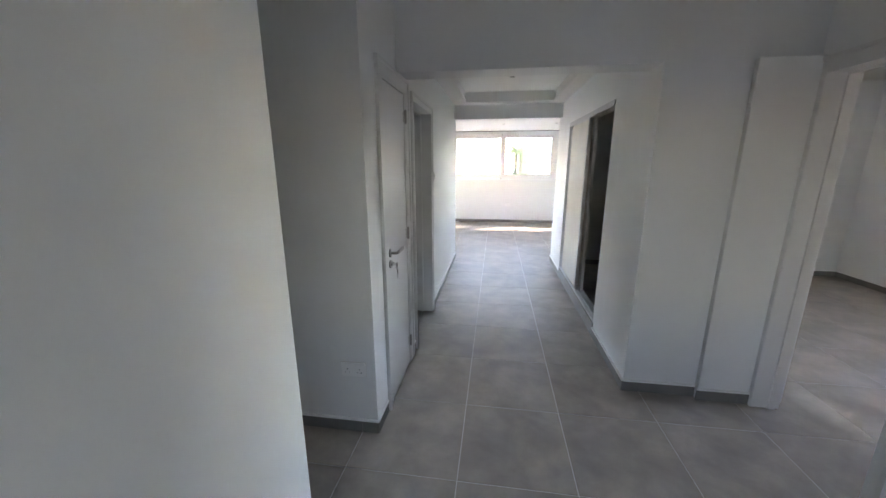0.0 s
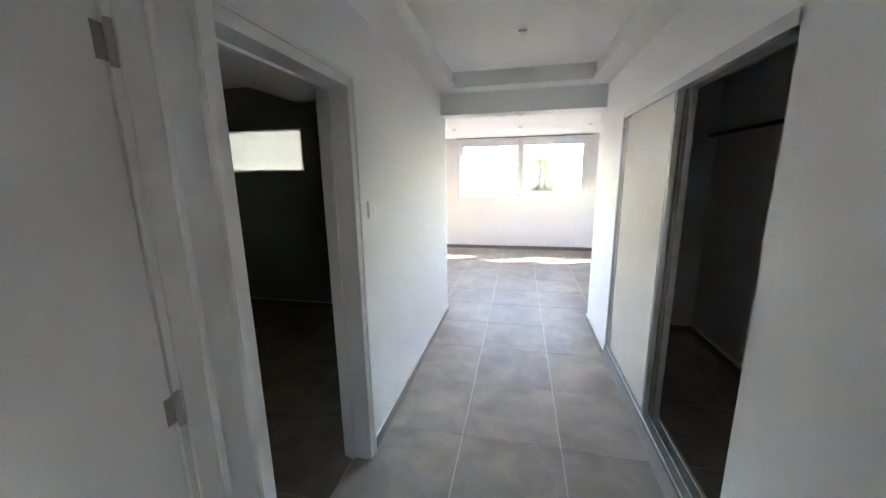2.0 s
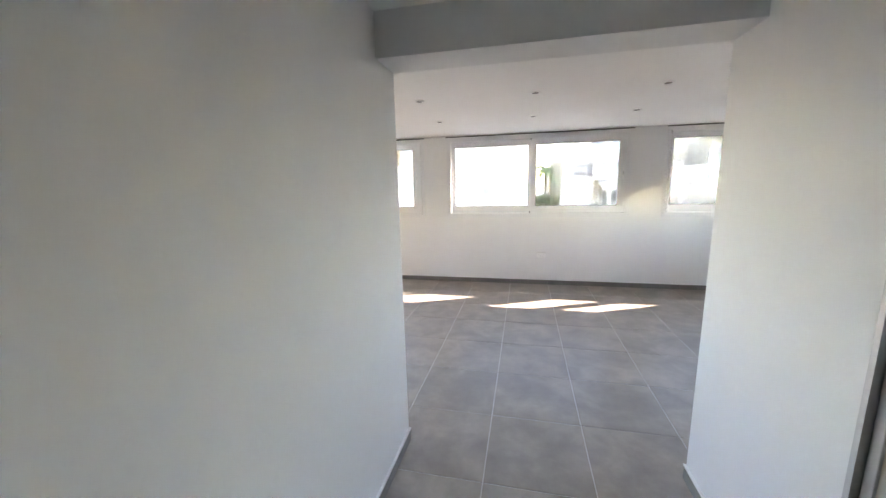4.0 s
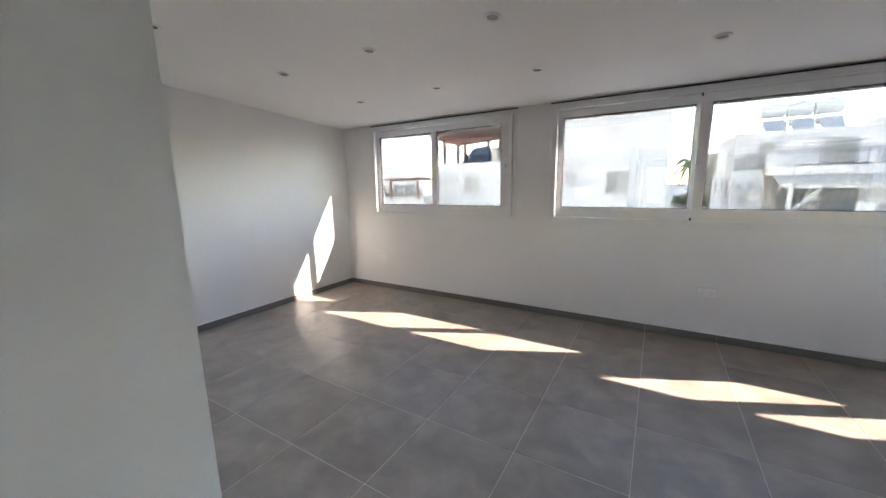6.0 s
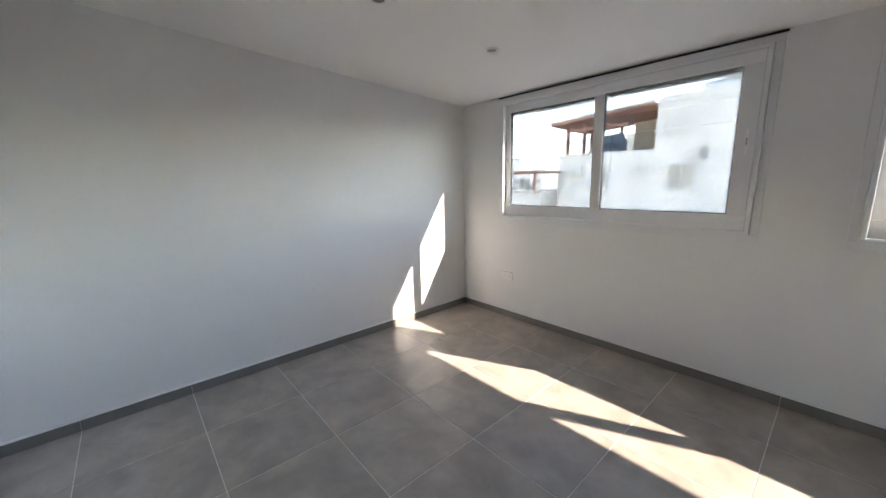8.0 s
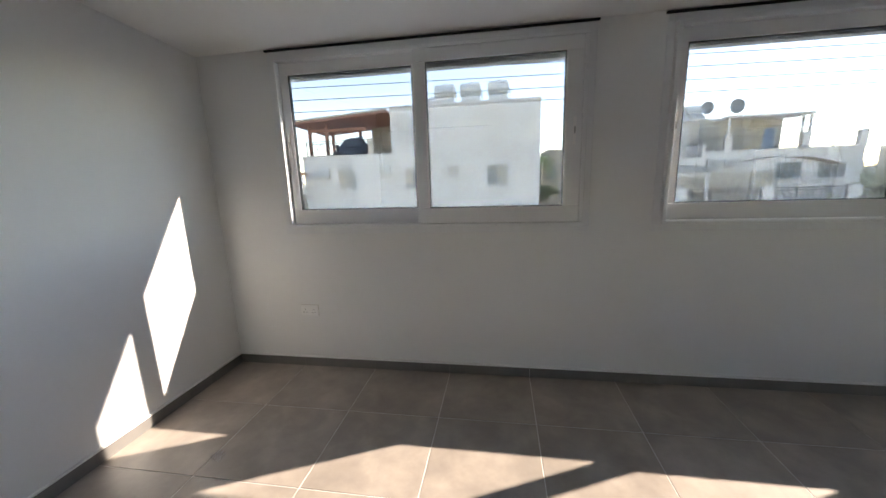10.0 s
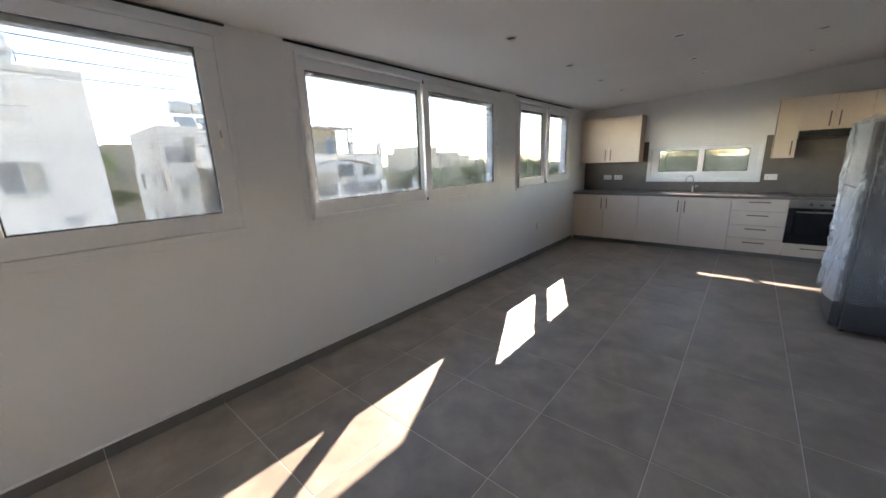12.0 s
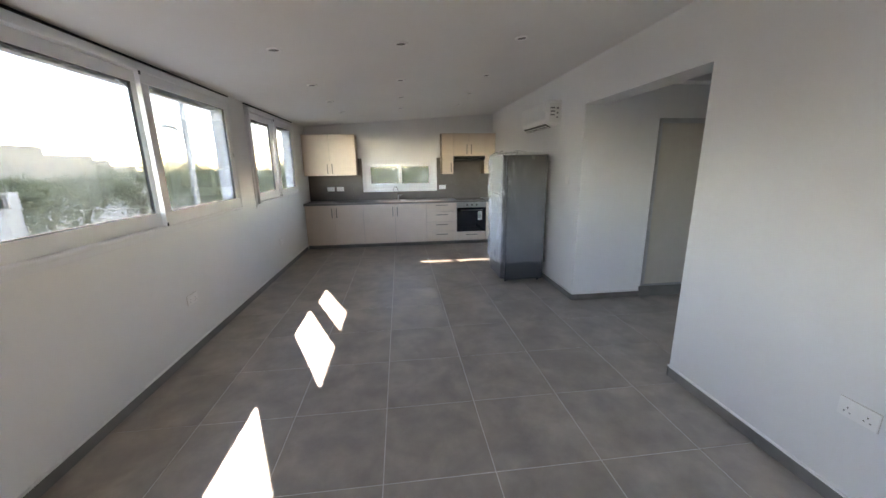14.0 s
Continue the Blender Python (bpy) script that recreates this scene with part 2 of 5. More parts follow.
M_PERGOLA = material("red_brown_timber", (0.38, 0.17, 0.115), 0.6, vary=0.15, scale=3, bump=0.1, bump_scale=30)
M_IRON = material("dark_iron", (0.05, 0.05, 0.055), 0.5, metal=0.5, vary=0.1, scale=10)
M_TARP = material("blue_tarpaulin", (0.20, 0.29, 0.42), 0.5, vary=0.15, scale=2, bump=0.3, bump_scale=6)
M_TANK = material("white_tank", (0.76, 0.74, 0.68), 0.35, vary=0.05, scale=2)
M_PANEL = material("solar_panel_glass", (0.50, 0.49, 0.46), 0.6, vary=0.1, scale=3)
M_GALV = material("galvanised_steel", (0.45, 0.45, 0.44), 0.45, metal=0.7, vary=0.08, scale=8)
M_GROUND = material("dry_ground", (0.66, 0.58, 0.47), 0.95, vary=0.15, scale=0.15, bump=0.3, bump_scale=3, stain=(0.26, 0.25, 0.15),
                    stain_scale=0.05, stain_amount=0.5)
M_LEAF = leaf_material("olive_leaves", (0.14, 0.16, 0.095), (0.44, 0.46, 0.29))
M_LEAF_PALE = leaf_material("pale_shrub_leaves", (0.18, 0.19, 0.125), (0.48, 0.49, 0.35))
M_FROND = leaf_material("palm_fronds", (0.26, 0.29, 0.17), (0.50, 0.58, 0.28))
M_BARK = material("bark", (0.24, 0.19, 0.14), 0.9, vary=0.25, scale=6, bump=0.4, bump_scale=20)
M_CABLE = material("black_cable", (0.03, 0.03, 0.03), 0.6, vary=0.1, scale=20)
M_AWNING = material("cream_awning", (0.66, 0.60, 0.50), 0.7, vary=0.06, scale=3)


# ---------------------------------------------------------------- building helpers
BASE = {}


def box(bm, x0, x1, y0, y1, z0, z1, bevel=0.0):
    """Adds one box, its edges rounded by bevel."""
    if x1 < x0: x0, x1 = x1, x0
    if y1 < y0: y0, y1 = y1, y0
    if z1 < z0: z0, z1 = z1, z0
    got = bmesh.ops.create_cube(bm, size=1)["verts"]
    for v in got:
        v.co = Vector(((x0 + x1) / 2 + v.co.x * (x1 - x0), (y0 + y1) / 2 + v.co.y * (y1 - y0), (z0 + z1) / 2 + v.co.z * (z1 - z0)))
    if bevel > 0:
        edges = list({e for v in got for e in v.link_edges})
        bmesh.ops.bevel(bm, geom=edges, offset=min(bevel, 0.45 * min(x1 - x0, y1 - y0, z1 - z0)), segments=2, affect="EDGES", profile=0.5)
    return bm


def boxes(*rows, bevel=0.0):
    bm = bmesh.new()
    for r in rows:
        box(bm, *r, bevel=bevel)
    return bm


def cyl(bm, a, b, r0, r1=None, n=20, caps=True):
    """Adds a cylinder or cone from a to b."""
    a, b = Vector(a), Vector(b)
    got = bmesh.ops.create_cone(bm, cap_ends=caps, segments=n, radius1=r0, radius2=r0 if r1 is None else r1, depth=(b - a).length)["verts"]
    bmesh.ops.transform(bm, matrix=Matrix.Translation((a + b) / 2) @ (b - a).to_track_quat("Z", "Y").to_matrix().to_4x4(), verts=got)
    return bm


def tube(bm, points, r, n=10):
    """Adds a round bar bent through points."""
    pts = [Vector(p) for p in points]
    rings = []
    for i, p in enumerate(pts):
        d = (pts[min(i + 1, len(pts) - 1)] - pts[max(i - 1, 0)]).normalized()
        q = d.to_track_quat("Z", "Y")
        rings.append([bm.verts.new(p + q @ Vector((r * math.cos(2 * math.pi * k / n), r * math.sin(2 * math.pi * k / n), 0))) for k in range(n)])
    for a, b in zip(rings, rings[1:]):
        for k in range(n):
            bm.faces.new((a[k], a[(k + 1) % n], b[(k + 1) % n], b[k]))
    bm.faces.new(rings[0][::-1])
    bm.faces.new(rings[-1])
    return bm


def finish(bm, name, mat, smooth=False):
    me = bpy.data.meshes.new(name)
    bmesh.ops.recalc_face_normals(bm, faces=bm.faces)
    bm.to_mesh(me)
    bm.free()
    me.materials.append(mat)
    if smooth:
        for p in me.polygons:
            p.use_smooth = True
    return me


def thing(name, place, base, label="", category="", group="", kind=""):
    """An Empty at a thing's base. place: the frame in which its parts are drawn; base: its foot in that frame."""
    ob = new(name)
    ob.empty_display_size = 0.1
    ob.matrix_world = place @ Matrix.Translation(base)
    BASE[ob] = Vector(base)
    return tagged(ob, label, category, group, kind)


def part(name, bm, mat, parent, label="", smooth=False):
    """Links a bmesh, drawn in the thing's frame, as one mesh under a thing or a part."""
    base = BASE[parent]
    bmesh.ops.translate(bm, verts=bm.verts, vec=-base)
    ob = new(name, finish(bm, name, mat, smooth))
    ob.parent = parent
    BASE[ob] = base
    return tagged(ob, label)


def structure(name, bm, mat, label, category):
    return tagged(new(name, finish(bm, name, mat)), label, category, kind="structure")


I4 = Matrix.Identity(4)


def facing(x, y, degrees):
    """The frame of a wall: u runs to the right as one looks at it, d is negative towards the room."""
    return Matrix.Translation((x, y, 0)) @ Matrix.Rotation(radians(degrees), 4, "Z")


# the room's numbers
WIN_Y, NEAR_Y, LEFT_X, KIT_X = 11.54, 7.64, -4.30, 4.95
COR_L, COR_R, COR_Y0 = -0.60, 1.00, 4.10
F_WIN = facing(0, WIN_Y, 0)
F_KIT = facing(KIT_X, 0, -90)
F_NEAR = facing(0, NEAR_Y, 180)
F_LEFT = facing(LEFT_X, 0, 90)
F_CL = facing(COR_L, 0, 90)
F_CR = facing(COR_R, 0, -90)
F_PIER = facing(0, 3.45, 0)
F_RD = facing(1.80, 0, -90)


def ceiling_z(y):
    return 2.405 + 0.0655 * (WIN_Y - y)


def wall(name, along, a0, a1, b0, b1, z0, z1, holes=(), label="smooth white painted plaster wall", mat=None):
    """A wall along x or y from a0 to a1, b0 to b1 thick, with openings (u0, u1, v0, v1) right through it."""
    us = sorted({a0, a1, *[h[0] for h in holes], *[h[1] for h in holes]})
    vs = sorted({z0, z1, *[h[2] for h in holes], *[h[3] for h in holes]})
    us, vs = [u for u in us if a0 <= u <= a1], [v for v in vs if z0 <= v <= z1]
    full = lambda i, j: not any(h[0] < (us[i] + us[i + 1]) / 2 < h[1] and h[2] < (vs[j] + vs[j + 1]) / 2 < h[3] for h in holes)
    bm = bmesh.new()
    put = {}

    def vert(u, b, v):
        key = (u, b, v)
        if key not in put:
            put[key] = bm.verts.new((u, b, v) if along == "x" else (b, u, v))
        return put[key]

    nu, nv = len(us) - 1, len(vs) - 1
    solid = {(i, j) for i in range(nu) for j in range(nv) if full(i, j)}
    for i, j in solid:
        u0, u1, v0, v1 = us[i], us[i + 1], vs[j], vs[j + 1]
        for b in (b0, b1):
            bm.faces.new([vert(u0, b, v0), vert(u1, b, v0), vert(u1, b, v1), vert(u0, b, v1)])
        for near, (p, q) in (((i - 1, j), ((u0, v0), (u0, v1))), ((i + 1, j), ((u1, v0), (u1, v1))), ((i, j - 1), ((u0, v0), (u1, v0))),
                             ((i, j + 1), ((u0, v1), (u1, v1)))):
            if near not in solid:
                bm.faces.new([vert(p[0], b0, p[1]), vert(q[0], b0, q[1]), vert(q[0], b1, q[1]), vert(p[0], b1, p[1])])
    return structure(name, bm, mat or M_WALL, label, "wall")


# ---------------------------------------------------------------- the shell
WINDOWS = [  # casing from, to; glass of the outer and of the inner sash
    ("window_1", -3.735, -1.53, (-3.60, -2.70), (-2.60, -1.71)),
    ("window_2", -1.14, 1.645, (-1.01, 0.16), (0.275, 1.465)),
    ("window_3", 2.09, 4.08, (2.18, 2.945), (3.12, 3.85)),
]
CAS_Z0, CAS_Z1, GL_Z0, GL_Z1 = 1.10, 2.385, 1.28, 2.23
LAP = 0.045
wall("wall_north", "x", LEFT_X - 0.2, KIT_X + 0.2, WIN_Y, WIN_Y + 0.17, -0.1, 2.62,
     [(a + LAP, b - LAP, CAS_Z0 + LAP, CAS_Z1 - LAP) for _, a, b, _, _ in WINDOWS], "white painted wall below a row of wide windows")
wall("wall_west", "y", NEAR_Y - 0.14, WIN_Y, LEFT_X - 0.2, LEFT_X, -0.1, 2.8)
K_CAS = (-10.43, -8.86, 1.08, 1.68)
wall("wall_east", "y", NEAR_Y - 0.14, WIN_Y, KIT_X, KIT_X + 0.2, -0.1, 2.8, [(8.86 + 0.03, 10.43 - 0.03, 1.08 + 0.03, 1.68 - 0.03)],
     "white painted end wall behind the kitchen")
TRANSOM = (-3.74, -2.27, 1.70, 2.19)
NICHE = (-4.25, -2.25, 1.635, 2.34)
wall("wall_south_back", "x", LEFT_X, KIT_X, NEAR_Y - 0.14, NEAR_Y - 0.10, -0.1, 2.8, [(COR_L, COR_R, -0.1, 2.234), TRANSOM],
     "white painted back of the wall round a high window")
wall("wall_south", "x", LEFT_X, KIT_X, NEAR_Y - 0.10, NEAR_Y, -0.1, 2.8, [(COR_L, COR_R, -0.1, 2.234), NICHE],
     "white painted wall with a wide opening to the corridor")
structure("beam_far", boxes((COR_L, COR_R, 7.40, NEAR_Y - 0.14, 2.234, 2.75)), M_WALL, "white plastered beam over the corridor's end", "beam")
structure("beam_near", boxes((COR_L, COR_R, COR_Y0, 4.30, 2.15, 2.75)), M_WALL, "white plastered beam over the corridor's start", "beam")
wall("wall_corridor_left", "y", 3.45, 7.50, -0.75, COR_L, -0.1, 2.75, [(3.72, 4.28, -0.1, 2.08), (4.50, 5.31, -0.1, 2.075)],
     "white painted corridor wall with two doorways")
wall("wall_corridor_right", "y", COR_Y0, 7.50, COR_R, COR_R + 0.12, -0.1, 2.75, [(4.95, 6.765, 0.13, 2.09)],
     "white painted corridor wall with a sliding wardrobe")
wall("wall_hall_right", "x", COR_R + 0.12, 1.99, COR_Y0, COR_Y0 + 0.12, -0.1, 2.75)
structure("pilaster", boxes((1.47, 1.80, 4.06, COR_Y0, -0.05, 2.15), bevel=0.004), M_WALL, "shallow white plastered pilaster beside the doorway", "pilaster")
wall("wall_closet_back", "y", COR_Y0 + 0.001, 7.50, 1.99, 2.02, -0.1, 2.75)
wall("wall_hall_east", "y", 0.30, COR_Y0, 1.80, 1.93, -0.1, 2.75, [(3.28, 4.05, -0.1, 2.08)],
     "white painted wall with a doorway to a bright room")
wall("wall_hall_left", "y", 0.30, 2.687, -0.745, -0.595, -0.1, 2.75)
# The hole lets in the added hall fill light.
wall("wall_hall_back", "x", -0.745, 1.93, 0.15, 0.30, -0.1, 2.75, [(-0.5, 1.6, 0.7, 2.1)])
wall("wall_pier", "x", -2.5, -0.75, 3.45, 3.57, -0.1, 2.75, [(-2.10, -1.29, -0.1, 2.04)], "white painted wall with a dark open doorway")
wall("wall_side_hall_south", "x", -2.5, -0.745, 2.567, 2.687, -0.1, 2.75)
wall("wall_side_hall_west", "y", 2.567, 3.57, -2.6, -2.5, -0.1, 2.75)
wall("wall_dark_room_west", "y", 3.57, 4.38, -2.7, -2.6, -0.1, 2.75)
# Room two: the shade of an unlit room, put into the wall colour.
wall("wall_room_two_south", "x", LEFT_X - 0.1, -0.75, 4.38, 4.47, -0.1, 2.75, label="wall coloured dark green-grey for the unlit room", mat=M_SHADED_WALL)
wall("wall_room_two_north", "x", LEFT_X, -0.765, 7.488, 7.499, -0.1, 2.67, [TRANSOM], "wall coloured dark for the unlit room, below a high window", M_SHADED_WALL)
wall("wall_room_two_east", "y", 4.47, 7.488, -0.765, -0.751, -0.1, 2.47, [(4.48, 5.33, -0.1, 2.09)], "wall coloured dark for the unlit room, beside the doorway", M_SHADED_WALL)
wall("wall_room_two_west", "y", 4.38, 7.50, LEFT_X - 0.1, LEFT_X, -0.1, 2.75, label="wall coloured dark green-grey for the unlit room", mat=M_SHADED_WALL)
wall("wall_room_three_east", "y", 0.15, 7.45, 4.90, 5.05, -0.1, 2.75, [(5.05, 5.80, 1.25, 2.10), (3.95, 4.85, 1.0, 2.10)])
wall("window_shutter", "y", 5.05, 5.80, 4.900, 4.908, 1.25, 2.10,
     [(y - 0.007, y + 0.007, 1.406 + 0.068 * k, 1.420 + 0.068 * k) for y in (5.21, 5.64) for k in range(8)], "closed white shutter with rows of small light slots", M_ALU_WHITE)
wall("wall_room_three_north", "x", 2.02, 4.90, 7.30, 7.45, -0.1, 2.75)
wall("wall_room_three_south", "x", 1.93, 4.90, 0.15, 0.30, -0.1, 2.75)

# sloping ceiling of the big room
bm = bmesh.new()
y0, y1 = NEAR_Y - 0.14, WIN_Y + 0.17
ring = [[bm.verts.new((x, y, ceiling_z(y) + h)) for y, h in ((y0, 0), (y1, 0), (y1, 0.16), (y0, 0.16))] for x in (LEFT_X - 0.2, KIT_X + 0.2)]
for k in range(4):
    bm.faces.new((ring[0][k], ring[0][(k + 1) % 4], ring[1][(k + 1) % 4], ring[1][k]))
bm.faces.new(ring[0])
bm.faces.new(ring[1])
structure("ceiling", bm, M_CEIL, "white painted gently sloping ceiling with recessed spotlights", "ceiling")

# corridor ceiling with a recessed tray
TR = (-0.41, 0.83, 4.62, 7.18)
LOW = 2.44
bm = bmesh.new()
for r in ((COR_L, TR[0], 4.30, 7.40), (TR[1], COR_R, 4.30, 7.40), (TR[0], TR[1], 4.30, TR[2]), (TR[0], TR[1], TR[3], 7.40)):
    box(bm, *r, LOW, LOW + 0.035)
box(bm, COR_L, COR_R, 4.30, 7.40, 2.58, 2.66)
for r in ((TR[0] - 0.03, TR[0] - 0.02, TR[2], TR[3]), (TR[1] + 0.02, TR[1] + 0.03, TR[2], TR[3]), (TR[0], TR[1], TR[2] - 0.03, TR[2] - 0.02),
          (TR[0], TR[1], TR[3] + 0.02, TR[3] + 0.03)):
    box(bm, *r, LOW + 0.035, 2.58)
structure("ceiling_corridor", bm, M_CEIL, "white corridor ceiling with a recessed rectangular tray", "ceiling")
structure("ceiling_hall", boxes((-2.6, 1.80, 0.3, COR_Y0, 2.66, 2.76)), M_CEIL, "plain white entrance hall ceiling", "ceiling")
structure("ceiling_room_two", boxes((LEFT_X, -0.75, 4.47, 7.5, 2.67, 2.77), (-2.30, -0.752, 4.471, 7.487, 2.471, 2.669), (-2.6, -0.75, 3.57, 4.38, 2.47, 2.57)), M_CEIL, "plain white ceiling with a dropped soffit", "ceiling")
structure("ceiling_room_three", boxes((2.02, 4.90, 0.3, 7.3, 2.6, 2.7), (1.93, 2.02, 0.3, 4.1, 2.6, 2.7)), M_CEIL, "plain white side room ceiling", "ceiling")
structure("ceiling_closet", boxes((1.12, 2.0, 4.22, 7.5, 2.45, 2.55)), M_CEIL, "plain white closet ceiling", "ceiling")


# Added out of view as a sun block for the side room.
structure("balcony_slab", boxes((5.06, 7.4, -0.5, 3.6, 2.25, 2.42)), M_STUCCO, "white slab added out of view to block the sun", "balcony")


# ---------------------------------------------------------------- skirting
def skirting(x0, y0, x1, y1, nx, ny):
    """Tile skirting along a wall face from one corner to the other; n points into the room."""
    length = math.hypot(x1 - x0, y1 - y0)
    tx, ty = (x1 - x0) / length, (y1 - y0) / length
    place = Matrix(((tx, nx, 0, x0), (ty, ny, 0, y0), (0, 0, 1, 0), (0, 0, 0, 1)))
    cap = boxes((0, length, 0, 0.0125, 0.0755, 0.0865))
    bmesh.ops.transform(cap, matrix=place, verts=cap.verts)
    run = structure("baseboard", cap, M_SKIRT_TOP, "grey tile skirting with a white top edge", "baseboard")
    start = (-1.9 if abs(tx) > 0.5 else 9.2)
    s0, s1 = (x0, x1) if abs(tx) > 0.5 else (y0, y1)
    cuts = sorted([(start + 0.602 * k - s0) / (s1 - s0) * length for k in range(-20, 20) if min(s0, s1) + 0.05 < start + 0.602 * k < max(s0, s1) - 0.05])
    cuts = [0] + cuts + [length]
    for a, b in zip(cuts, cuts[1:]):
        p = boxes((a + 0.001, b - 0.001, 0, 0.009, 0, 0.0755))
        bmesh.ops.transform(p, matrix=place, verts=p.verts)
        tile = new("skirting_tile", finish(p, "skirting_tile", M_SKIRT))
        tile.parent = run


for run in ((LEFT_X, WIN_Y, 4.38, WIN_Y, 0, -1), (LEFT_X, NEAR_Y, LEFT_X, WIN_Y - 0.01, 1, 0), (LEFT_X + 0.01, NEAR_Y, COR_L - 0.009, NEAR_Y, 0, 1),
            (COR_R + 0.009, NEAR_Y, KIT_X, NEAR_Y, 0, 1), (COR_L, 5.352, COR_L, NEAR_Y + 0.009, 1, 0), (COR_R, COR_Y0 - 0.009, COR_R, 4.93, -1, 0),
            (COR_R, 6.79, COR_R, NEAR_Y + 0.009, -1, 0), (COR_R, COR_Y0, 1.47, COR_Y0, 0, -1), (1.461, 4.06, 1.80, 4.06, 0, -1),
            (-1.20, 3.45, COR_L + 0.009, 3.45, 0, -1), (COR_L, 3.45, COR_L, 3.64, 1, 0), (COR_L, 4.352, COR_L, 4.458, 1, 0), (-0.595, 0.3, -0.595, 2.687, 1, 0),
            (LEFT_X, 7.488, -0.765, 7.488, 0, -1), (LEFT_X, 4.47, LEFT_X, 7.479, 1, 0), (1.99, 4.22, 1.99, 7.5, -1, 0), (1.12, 7.5, 1.98, 7.5, 0, -1),
            (2.02, 7.3, 4.9, 7.3, 0, -1), (4.9, 0.3, 4.9, 7.29, -1, 0), (2.02, 4.12, 2.02, 7.29, 1, 0), (1.8, 2.25, 1.8, 3.22, -1, 0)):
    skirting(*run)


# ---------------------------------------------------------------- windows
def ring_boxes(outer, inner, d0, d1, bevel=0.003):
    """A rectangular frame: outer and inner are (u0, u1, z0, z1)."""
    a0, a1, b0, b1 = outer
    c0, c1, e0, e1 = inner
    return boxes((a0, a1, d0, d1, b0, e0), (a0, a1, d0, d1, e1, b1), (a0, c0, d0, d1, e0, e1), (c1, a1, d0, d1, e0, e1), bevel=bevel)


def grow(r, m):
    return (r[0] - m, r[1] + m, r[2] - m, r[3] + m)


def glass_pane(name, rect, d, parent, mat, thick=0.006):
    ob = part(name, boxes((rect[0] - 0.006, rect[1] + 0.006, d - thick / 2, d + thick / 2, rect[2] - 0.006, rect[3] + 0.006)), mat, parent)
    # no shadow, so daylight enters undimmed by the tint
    ob.visible_shadow = False
    ob.data.materials.append(M_CLEAR)
    for p in ob.data.polygons:
        if p.normal.y > -0.5:
            p.material_index = 1
    return ob


def sliding_window(name, place, cas, gl, gr, label, lap=LAP, plugs=False, shrink=1.0, inset=0.0):
    """A white aluminium window: a flat casing on the wall, a frame, an outer and an inner sliding sash."""
    root = thing(name, place, ((cas[0] + cas[1]) / 2, 0, cas[2]), label, "window", kind="structure")
    fo = grow(cas, -lap)
    fi = grow(fo, -0.028 * shrink)
    part("casing", ring_boxes(cas, fo, -0.011, -0.0005, 0.004), M_ALU_WHITE, root)
    part("window_frame", ring_boxes(grow(fo, -0.001), fi, -0.042 + inset, 0.075 + inset, 0.004), M_ALU_WHITE, root)
    part("window_sill", boxes((fi[0], fi[1], -0.050 + inset, -0.043 + inset, fi[2] - 0.022, fi[2] - 0.004), bevel=0.002), M_ALU_WHITE, root)
    out = (fi[0] + 0.001, gr[0] - 0.015, fi[2] + 0.001, fi[3] - 0.001)
    inn = (gr[0] - 0.085 * shrink, fi[1] - 0.001, fi[2] + 0.001, fi[3] - 0.001)
    for rect, glass, d0, d1, tag in ((out, gl, 0.004 + inset, 0.038 + inset, "outer"), (inn, gr, -0.040 + inset, -0.004 + inset, "inner")):
        sash = part("sash", ring_boxes(rect, glass, d0, d1, 0.004), M_ALU_WHITE, root)
        part("gasket", ring_boxes(grow(glass, 0.001), grow(glass, -0.007), d0 + 0.006, d1 - 0.006, 0), M_GASKET, sash)
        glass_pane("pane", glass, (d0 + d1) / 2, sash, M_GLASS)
        if shrink == 1.0:
            u = rect[1] - 0.045 if tag == "inner" else rect[0] + 0.022
            zc = 0.5 * (glass[2] + glass[3])
            pull = boxes((u - 0.010, u + 0.010, d0 - 0.004, d0 + 0.001, zc - 0.085, zc + 0.085), bevel=0.0015)
            part("handle", pull, M_PLASTIC, sash, "slim white recessed pull")
            part("latch", boxes((u - 0.004, u + 0.004, d0 - 0.009, d0 - 0.004, zc - 0.02, zc + 0.025), bevel=0.001), M_GALV, sash)
    if plugs:
        for z in (inn[2] + 0.012, inn[3] - 0.012):
            part("stop", boxes((inn[0] - 0.004, inn[0] + 0.010, -0.047, -0.0405, z - 0.014, z + 0.014), bevel=0.001), M_BLACK, root, "black plastic end stop")
    return root


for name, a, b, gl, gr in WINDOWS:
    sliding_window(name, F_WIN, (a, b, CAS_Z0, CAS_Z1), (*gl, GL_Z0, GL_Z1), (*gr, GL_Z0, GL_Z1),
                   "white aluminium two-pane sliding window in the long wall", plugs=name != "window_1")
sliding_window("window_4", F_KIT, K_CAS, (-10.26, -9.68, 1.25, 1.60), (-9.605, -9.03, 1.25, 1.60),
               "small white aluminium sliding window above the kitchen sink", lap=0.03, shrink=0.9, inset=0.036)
# Added outside, unseen: keeps light off the top of the kitchen window.
structure("lintel", boxes((KIT_X + 0.16, KIT_X + 0.30, 8.80, 10.50, 1.66, 1.75)), M_STUCCO, "stucco strip added outside to shade the kitchen window head", "lintel")
# solid black strip: painted shade of the gap between each casing and the ceiling
for _, a, b, _, _ in WINDOWS:
    structure("trim", boxes((a - 0.01, b + 0.01, WIN_Y - 0.020, WIN_Y - 0.001, CAS_Z1 + 0.002, CAS_Z1 + 0.012)), M_GASKET, "thin black strip for the shaded gap above the casing", "trim")

